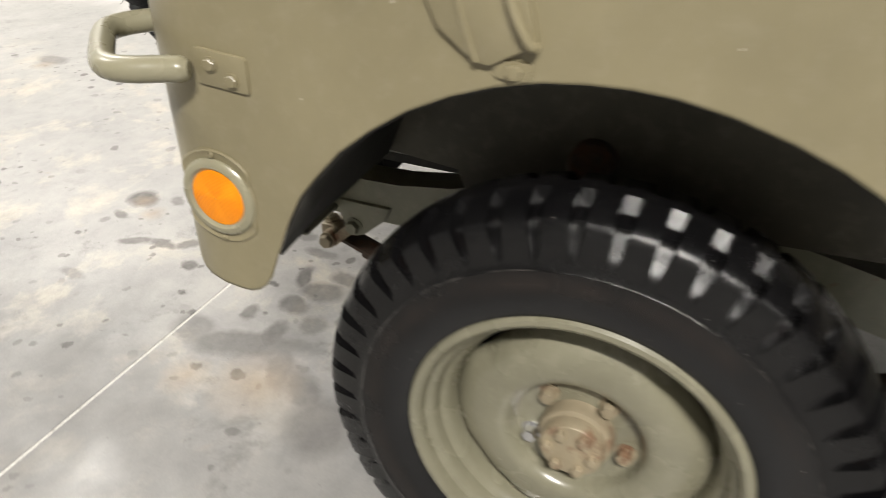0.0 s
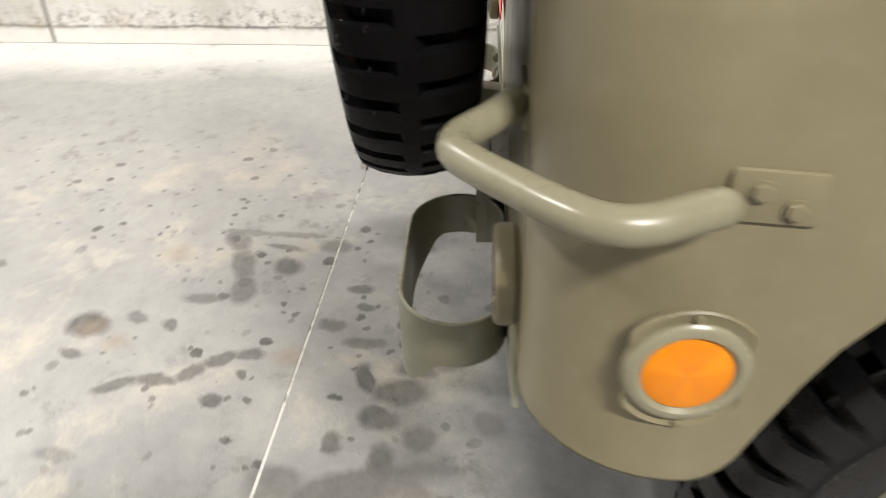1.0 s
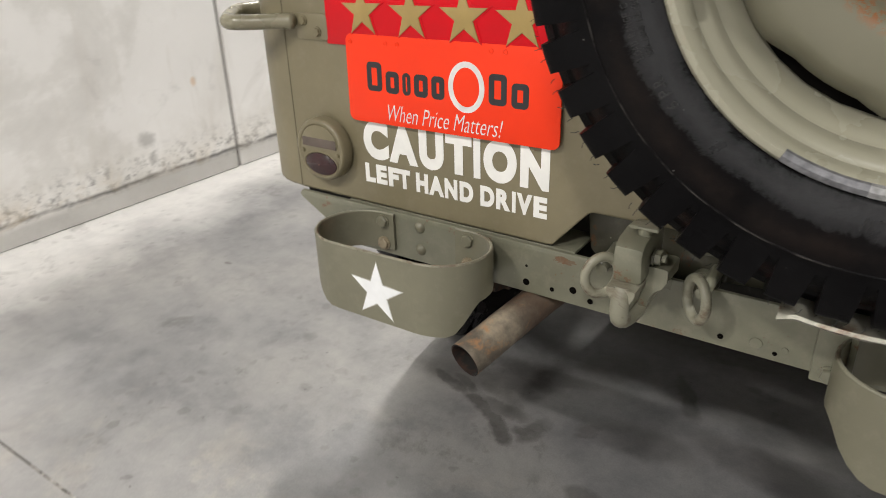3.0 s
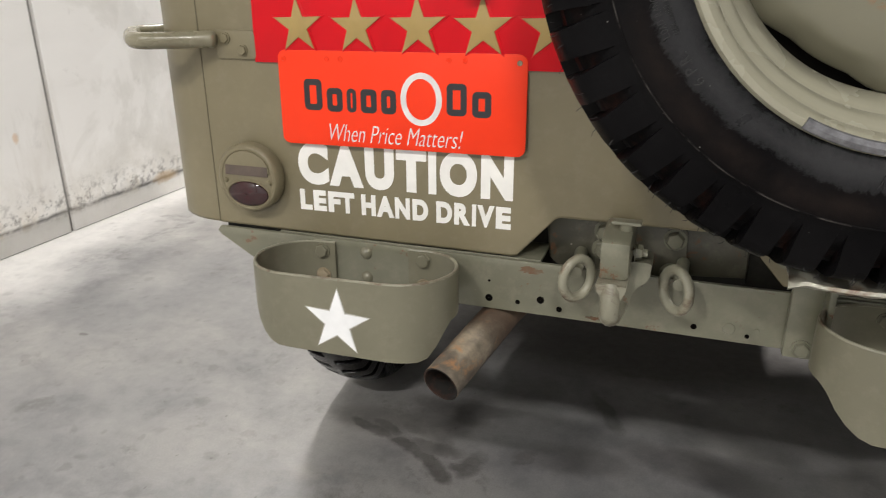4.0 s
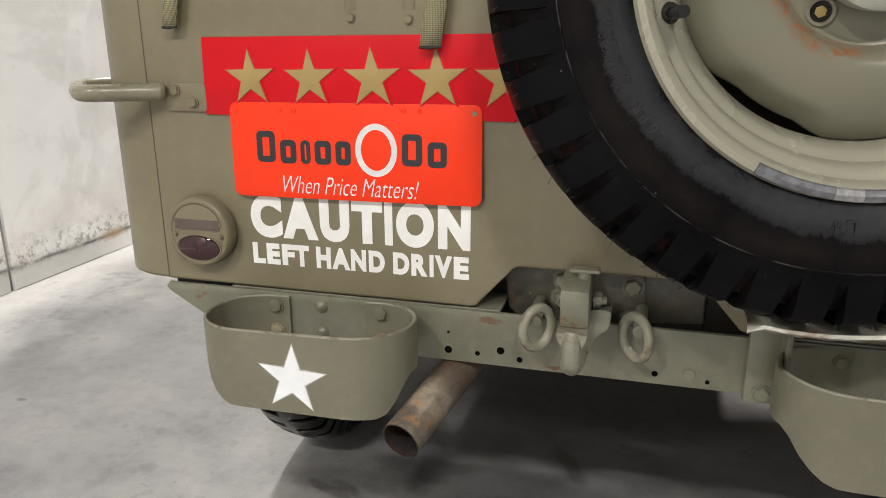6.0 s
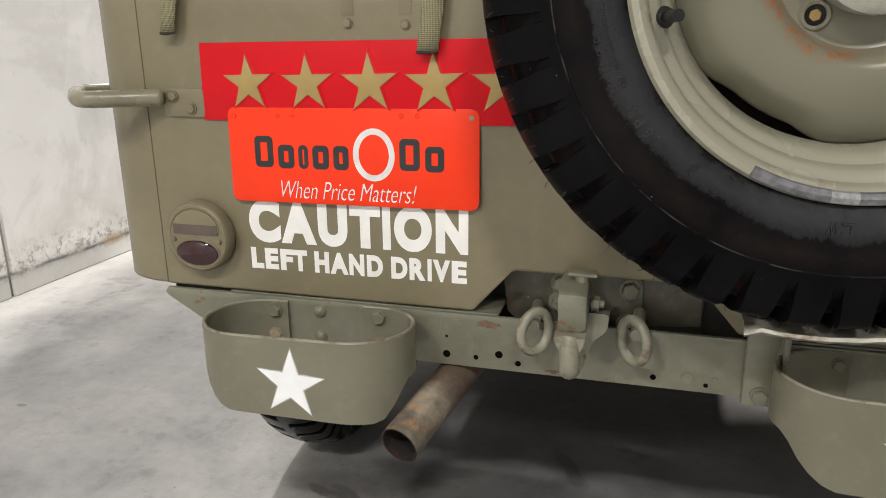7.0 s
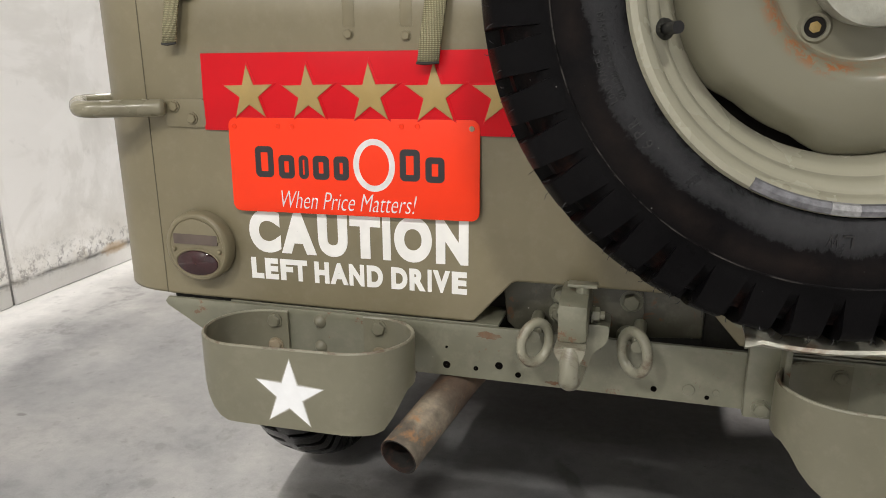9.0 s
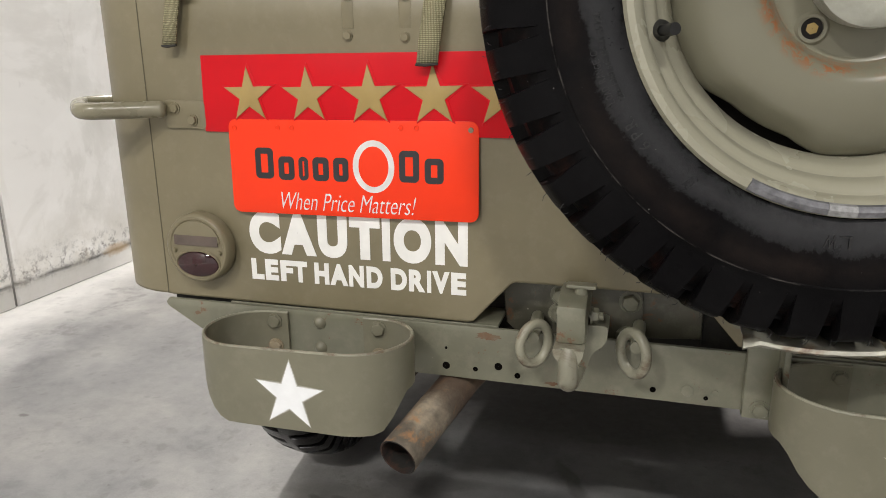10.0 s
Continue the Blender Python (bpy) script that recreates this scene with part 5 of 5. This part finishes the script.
def grab_handle(s):
    g = tagged(new("grab_handle"), "bent olive tube handle bolted round the tail corner")
    g.parent = jeep
    path = smooth_path([(s * 0.617, -0.0135, 0.861), (s * 0.633, -0.0205, 0.861), (s * 0.660, -0.036, 0.861), (s * 0.690, -0.057, 0.861), (s * 0.713, -0.064, 0.861), (s * 0.738, -0.055, 0.861), (s * 0.780, -0.018, 0.861),
                        (s * 0.820, 0.022, 0.861), (s * 0.832, 0.046, 0.861), (s * 0.829, 0.072, 0.861), (s * 0.815, 0.100, 0.861), (s * 0.803, 0.128, 0.861)], 6)
    if s < 0:
        path = [Vector((-0.70 + (p.x + 0.70) * 0.84 if p.x < -0.70 else p.x, p.y, p.z)) for p in path]
    bm = bmesh.new()
    n = len(path)
    tube(bm, path, [(0.0147 if s > 0 else 0.0125) - (0.005 if i in (0, n - 1) else 0.0015 if i in (1, n - 2) else 0) for i in range(n)], 16)
    part("tube", bm, M_ODG, g)
    bm = bmesh.new()
    prism(bm, rounded_rect(0.556, 0.624, 0.8325, 0.874, 0.006, 3), flip(lambda u, v, d: (u, -0.002 - d, v), s), 0.004, 0.001)
    part("flange", bm, M_OD, g)
    bm = bmesh.new()
    prism(bm, rounded_rect(0.127, 0.194, 0.8400, 0.8805, 0.004, 3), flip(lambda u, v, d: (0.789 + d, u, v - (u - 0.16) * 0.08), s), 0.004, 0.001)
    part("flange", bm, M_OD, g)
    for bx, bz in ((0.607, 0.8625), (0.578, 0.8455)):
        bm = bmesh.new()
        hexbolt(bm, flip(about_y(bx, -0.006, bz), s), 0.0075, 0.005, 0.009)
        part("bolt", bm, M_OD, g)
    for by, bz in ((0.148, 0.866), (0.174, 0.851)):
        bm = bmesh.new()
        hexbolt(bm, flip(about_x(0.793, by, bz), s), 0.0075, 0.005, 0.009)
        part("bolt", bm, M_OD, g)


grab_handle(-1)
grab_handle(1)


def side_reflector(s):
    r = tagged(new("side_reflector"), "round amber reflector in an olive ring on the side panel")
    r.parent = jeep
    at = about_x(s * 0.789, 0.1255, 0.698, s)
    bm = bmesh.new()
    lathe(bm, [(0.0515, -0.004), (0.0515, 0.004), (0.0495, 0.0065), (0.046, 0.0085), (0.041, 0.0085), (0.0370, 0.005)], at, 48)
    part("ring", bm, M_ODG, r)
    bm = bmesh.new()
    rows = []
    for k in range(96):
        a = math.tau * k / 96
        ear = 0.053 + 0.0095 * min(1.0, max(0.0, (abs(math.sin(a)) - 0.42) / 0.22))
        rows.append([(s * (0.789 + h), 0.1255 + q * math.cos(a), 0.698 + q * math.sin(a)) for q, h in ((ear, -0.003), (ear, 0.0015), (ear - 0.002, 0.003), (ear - 0.004, 0.0018), (0.045, 0.0018))])
    grid(bm, rows, loop_u=True)
    part("base_plate", bm, M_OD, r)
    bm = bmesh.new()
    lathe(bm, [(0.0005, 0.0085), (0.018, 0.008), (0.030, 0.0068), (0.0365, 0.0052), (0.0385, 0.002)], at, 40)
    part("lens", bm, M_AMBER, r, "bright amber ribbed lens")
    for q in (0.0565, -0.0565):
        bm = bmesh.new()
        lathe(bm, [(0.0004, 0.003), (0.0028, 0.0026), (0.004, 0.0)], about_x(s * 0.7925, 0.1255, 0.698 + q, s), 10)
        part("screw", bm, M_OD, r)


side_reflector(1)

# tool clamp on the right side
bm = bmesh.new()
prism(bm, [(0.383, 1.03), (0.402, 0.964), (0.414, 0.938), (0.451, 0.910), (0.466, 0.908), (0.509, 0.932), (0.486, 1.03)], lambda u, v, d: (0.789 + d, u, v), 0.008, 0.003)
clamp = part("tool_clamp", bm, M_OD, jeep, "pressed olive tool clamp on the side panel")
bm = bmesh.new()
tube(bm, smooth_path([(0.797, 0.470, 1.03), (0.803, 0.486, 0.968), (0.803, 0.504, 0.935), (0.796, 0.509, 0.931)], 5), 0.0045, 8)
tube(bm, smooth_path([(0.797, 0.415, 1.03), (0.798, 0.441, 0.945), (0.796, 0.453, 0.911)], 5), 0.003, 8)
part("rib", bm, M_OD, clamp)
bm = bmesh.new()
prism(bm, rounded_rect(0.470, 0.505, 0.897, 0.914, 0.006, 3), lambda u, v, d: (0.789 + d, u, v), 0.003)
hexbolt(bm, about_x(0.792, 0.489, 0.905), 0.008, 0.006, 0.0105)
part("clamp_bolt", bm, M_OD, clamp)


# ---- bumperettes ----
def bumperette(cx, lean, hwb, hwf, off, bolts, size, rivets):
    b = tagged(new("bumperette"), "looped olive strip bumperette with sprayed white star")
    b.parent = jeep
    rad, rx, front = 0.067, 0.071, -0.145
    top, low, end = 0.5565, 0.4405, 0.491
    line = []   # x, y, lower edge
    for k in range(5):
        line.append((-0.062 - (hwb - 0.062) * k / 4, -0.0095, end))
    for k in range(1, 17):
        a = math.pi * k / 16
        line.append((-hwb + (hwb - hwf) * k / 16 - rx * math.sin(a), front / 2 - 0.005 + rad * math.cos(a), None))
    for k in range(1, 9):
        line.append((-hwf + 2 * hwf * k / 8, front, low))
    for k in range(1, 16):
        a = math.pi * k / 16
        line.append((hwf + (hwb - hwf) * k / 16 + rx * math.sin(a), front / 2 - 0.005 - rad * math.cos(a), None))
    for k in range(5):
        line.append((hwb - (hwb - 0.062) * k / 4, -0.0095, end))
    out = []
    for x, y, z in line:
        if z is None:
            arcpos = (y - front) / (2 * rad)
            late = 0.13 if x > 0 else 0.02
            z = low + (end - low) * min(1.0, max(0.0, (arcpos - late) / 0.24)) if arcpos < 0.5 else end
        out.append((x, y, z))
    bm = bmesh.new()
    rws = []
    for i, (x, y, z) in enumerate(out):
        p0, p1 = Vector(out[max(i - 1, 0)][:2]), Vector(out[min(i + 1, len(out) - 1)][:2])
        d = (p1 - p0).normalized()
        nx, ny = d.y * 0.0028, -d.x * 0.0028
        zt = top + lean * x
        zb = z + lean * x * 0.4
        col = []
        for q in (1, -1):
            col.append([(cx + x + q * nx, y + q * ny, zz) for zz in (zb, zb + (zt - zb) * 0.33, zb + (zt - zb) * 0.66, zt)])
        rws.append(col[0] + col[1][::-1])
    vs = grid(bm, rws, loop_v=True)
    bm.faces.new(vs[0])
    bm.faces.new(vs[-1])
    part("strip", bm, M_ODC, b, "olive painted steel strip")
    bm = bmesh.new()
    tube(bm, [(cx + x, y, top + lean * x + 0.0002) for x, y, z in out], 0.0024, 6)
    part("worn_edge", bm, M_RINGM, b, "pale worn upper edge")
    for r, k, d0, m in ((0.0550, 0.410, 0.0028, M_SPRAY3), (0.0538, 0.400, 0.0029, M_SPRAY2), (0.0524, 0.388, 0.0030, M_SPRAY)):
        bm = bmesh.new()
        prism(bm, star_outline(cx + off, 0.4925, r, -0.045, k), lambda u, v, d: (u, front - d0 - d, v), 0.0003)
        part("overspray", bm, m, b, "thin white overspray round the star")
    bm = bmesh.new()
    prism(bm, star_outline(cx + off, 0.4925, 0.0505, -0.045, 0.375), lambda u, v, d: (u, front - 0.0035 - d, v), 0.0004)
    part("star", bm, M_STAR, b, "sprayed white star")
    for bx, bz in bolts:
        bm = bmesh.new()
        hexbolt(bm, about_y(cx + bx, -0.0125, bz), size, size * 0.67, size * 1.2)
        part("bolt", bm, M_ODC if bz > 0.51 else M_HUB, b)
    for bz in (0.543, 0.502):
        bm = bmesh.new()
        lathe(bm, [(0.0004, 0.007), (0.005, 0.0062), (0.009, 0.0025), (0.0105, 0.0)], about_y(cx + rivets, -0.007, bz), 16)
        part("rivet", bm, M_ODC, b)
    return b


bumperette(-0.379, 0.025, 0.092, 0.078, 0.0065, ((-0.084, 0.541), (0.087, 0.545), (-0.084, 0.500), (0.087, 0.502)), 0.0105, -0.011)
right_loop = bumperette(0.403, 0.0, 0.096, 0.080, -0.006, ((-0.075, 0.541), (0.098, 0.544), (0.098, 0.503)), 0.0088, 0.019)
bm = bmesh.new()
lathe(bm, [(0.0003, 0.0005), (0.0048, 0.0005), (0.0052, 0.0)], about_y(0.319, -0.0124, 0.493), 12)
part("bolt_hole", bm, M_HOLE, right_loop)

# ---- pintle hook, eyes and mount ----
pin = tagged(new("pintle_hook"), "worn olive towing pintle hook")
pin.parent = jeep
bm = bmesh.new()
prism(bm, [(-0.118, 0.60), (-0.112, 0.622), (-0.10, 0.632), (0.165, 0.632), (0.165, 0.55), (-0.09, 0.53), (-0.112, 0.55)], lambda u, v, d: (u, 0.075 - d, v), 0.03, 0.008)
part("mount", bm, M_GRIME_SHADE, pin)
bm = bmesh.new()
# Near-black boxes added as the shade at the back of the recess.
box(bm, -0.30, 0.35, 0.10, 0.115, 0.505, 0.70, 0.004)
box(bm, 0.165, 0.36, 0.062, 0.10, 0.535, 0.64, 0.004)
part("dark_recess_backing", bm, M_UNDER, pin, "near-black backing added for the shade behind the towing hook")
bm = bmesh.new()
prism(bm, rounded_rect(-0.042, 0.083, 0.532, 0.622, 0.012, 4), lambda u, v, d: (u, 0.045 - d, v), 0.012, 0.002)
part("back_plate", bm, M_GRIME_SHADE, pin)
for bx, bz in ((-0.030, 0.606), (-0.032, 0.578), (0.066, 0.604), (0.064, 0.552)):
    bm = bmesh.new()
    hexbolt(bm, about_y(bx, 0.033, bz), 0.0125, 0.012, 0.016)
    part("bolt", bm, M_ODR, pin)
bm = bmesh.new()
prism(bm, [(-0.01, 0.584), (-0.088, 0.584), (-0.090, 0.592), (-0.094, 0.622), (-0.091, 0.633), (-0.080, 0.641), (-0.05, 0.646), (-0.01, 0.640)], lambda u, v, d: (-0.0215 + d, u, v), 0.037, 0.007)
part("latch", bm, M_ODR, pin)
bm = bmesh.new()
hook = smooth_path([(0.001, 0.035, 0.572), (0.0, -0.01, 0.556), (-0.002, -0.045, 0.536), (-0.004, -0.078, 0.5315), (-0.004, -0.101, 0.539), (-0.004, -0.107, 0.560), (-0.004, -0.098, 0.580)], 5)
nn = len(hook)
tube(bm, hook, [0.0165 - 0.004 * min(1, abs(i - nn * 0.35) / (nn * 0.4)) for i in range(nn)], 14)
prism(bm, [(-0.0235, 0.583), (-0.0225, 0.574), (-0.0155, 0.564), (-0.0135, 0.552), (0.0065, 0.552), (0.0085, 0.564), (0.0135, 0.574), (0.0145, 0.583)], lambda u, v, d: (u, -0.1085 + d, v), 0.045, 0.0045)
part("lower_jaw", bm, M_RINGM, pin, "chalky worn lower jaw")
bm = bmesh.new()
prism(bm, [(0.010, 0.602), (0.036, 0.6025), (0.041, 0.600), (0.0405, 0.584), (0.035, 0.574), (0.026, 0.567), (0.020, 0.557), (0.017, 0.543), (0.004, 0.543)], lambda u, v, d: (u, -0.066 + d, v), 0.050, 0.004)
part("ear", bm, M_ODR, pin)
bm = bmesh.new()
tube(bm, [(-0.027, -0.055, 0.612), (0.034, -0.055, 0.612)], 0.0055, 10)
hexbolt(bm, about_x(0.018, -0.055, 0.612), 0.0105, 0.010, 0.012)
part("pivot_bolt", bm, M_ODR, pin)
bm = bmesh.new()
box(bm, -0.014, 0.024, -0.070, -0.052, 0.651, 0.656, 0.002)
tube(bm, [(0.005, -0.060, 0.63), (0.005, -0.060, 0.6545)], 0.009, 12)
part("latch_tab", bm, M_ODR, pin)
for s, cx in ((-1, -0.056), (1, 0.074)):
    eye = tagged(new("safety_chain_eye"), "worn forged ring beside the towing hook")
    eye.parent = jeep
    bm = bmesh.new()
    yaw = radians(47 if s < 0 else -46)
    ring = []
    for k in range(28):
        a = 2 * math.pi * k / 28
        u, v = 0.0265 * math.cos(a) * 0.92, 0.0285 * math.sin(a) - 0.002
        ring.append((cx + u * math.cos(yaw), -0.042 + u * math.sin(yaw), 0.5615 + v))
    tube(bm, ring, 0.0069, 14, closed=True)
    part("ring", bm, M_RINGM, eye)
    bm = bmesh.new()
    tube(bm, [(cx + 0.006 * s, 0.03, 0.572), (cx + 0.004 * s, -0.036, 0.565)], 0.009, 12)
    part("stem", bm, M_ODR, eye)

# ---- exhaust ----
bm = bmesh.new()
pth = smooth_path([(-0.224, -0.134, 0.4125), (-0.192, -0.02, 0.442), (-0.163, 0.08, 0.463), (-0.11, 0.25, 0.462), (-0.06, 0.5, 0.455)], 8)
tube(bm, pth, 0.0285, 28, caps=False)
ex = part("exhaust_pipe", bm, M_PIPE, jeep, "heat-stained rusty exhaust pipe under the crossmember")
bm = bmesh.new()
tube(bm, pth[:14], 0.0262, 28, caps=False)
d0 = (pth[0] - pth[1]).normalized()
u0 = d0.orthogonal().normalized()
v0 = d0.cross(u0)
ringo = [[pth[0] + u0 * (r * math.cos(k * math.pi / 14)) + v0 * (r * math.sin(k * math.pi / 14)) for k in range(28)] for r in (0.0262, 0.0285)]
grid(bm, ringo, loop_v=True)
part("inner_pipe", bm, M_SOOT, ex, "sooty rusted pipe mouth")

# ---- spare wheel carrier ----
car = tagged(new("spare_carrier"), "olive pressed bracket under the spare wheel with a worn bright lip")
car.parent = jeep
bm = bmesh.new()
rws = []
for k in range(17):
    x = 0.186 + 0.135 * k / 16
    z = 1.022 - math.sqrt((TYRE_R + 0.006) ** 2 - (x - 0.257) ** 2)
    dz = 0.008 * max(0, 1 - k / 2.0)
    wav = 0.0011 * math.sin(k * 1.9) + 0.0007 * math.sin(k * 4.3)
    rws.append([(x, -0.178, z - 0.0085 - dz + wav), (x, -0.1815, z - 0.005 - dz), (x, -0.179, z - 0.0015 - dz), (x, -0.17, z - dz * 0.4), (x, -0.004, z), (x, -0.004, z - 0.004), (x, -0.17, z - 0.005 + wav)])
vs = grid(bm, rws, loop_v=True)
bm.faces.new(vs[0])
bm.faces.new(vs[-1])
part("cradle", bm, M_WORN, car, "bright worn cradle lip")
bm = bmesh.new()
box(bm, 0.216, 0.262, -0.020, -0.007, 0.474, 0.585, 0.003)
box(bm, 0.254, 0.262, -0.05, -0.007, 0.48, 0.585, 0.002)
hexbolt(bm, about_y(0.238, -0.020, 0.489), 0.0105, 0.008, 0.013)
part("leg", bm, M_ODR, car)
bm = bmesh.new()
prism(bm, [(0.145, 0.652), (0.197, 0.604), (0.262, 0.604), (0.28, 0.632), (0.28, 0.65)], lambda u, v, d: (u, -0.035 + d, v), 0.006, 0.001)
prism(bm, [(-0.11, 0.634), (-0.04, 0.59), (-0.005, 0.578), (-0.005, 0.64)], lambda u, v, d: (0.258 + d, u, v), 0.006)
part("gusset", bm, M_ODR, car)
bm = bmesh.new()
lathe(bm, [(0.09, 0.0), (0.09, 0.05), (0.065, 0.1), (0.055, 0.14)], about_y(0.257, -0.002, 1.0), 24)
part("stub", bm, M_UNDER, car)

# ---- front of the body, hidden behind the tub ----
bm = bmesh.new()
box(bm, -0.44, 0.44, 1.77, 2.95, 0.72, 1.04, 0.03)
part("bonnet", bm, M_OD, jeep)
for s in (-1, 1):
    bm = bmesh.new()
    fend = [(1.78, 0.60), (2.18, 0.62), (2.24, 0.80), (2.30, 0.835), (2.95, 0.84), (3.02, 0.80), (3.04, 0.74)]
    grid(bm, [[(s * 0.42, y, z), (s * 0.785, y, z), (s * 0.785, y, z - 0.05)] for y, z in fend])
    f = part("front_fender", bm, M_OD, jeep)
    so = f.modifiers.new("thickness", "SOLIDIFY")
    so.thickness = 0.004
bm = bmesh.new()
box(bm, -0.40, 0.40, 2.95, 2.99, 0.60, 1.0, 0.02)
part("grille", bm, M_OD, jeep)
bm = bmesh.new()
box(bm, -0.66, 0.66, 3.06, 3.12, 0.46, 0.60, 0.01)
part("front_bumper", bm, M_OD, jeep)
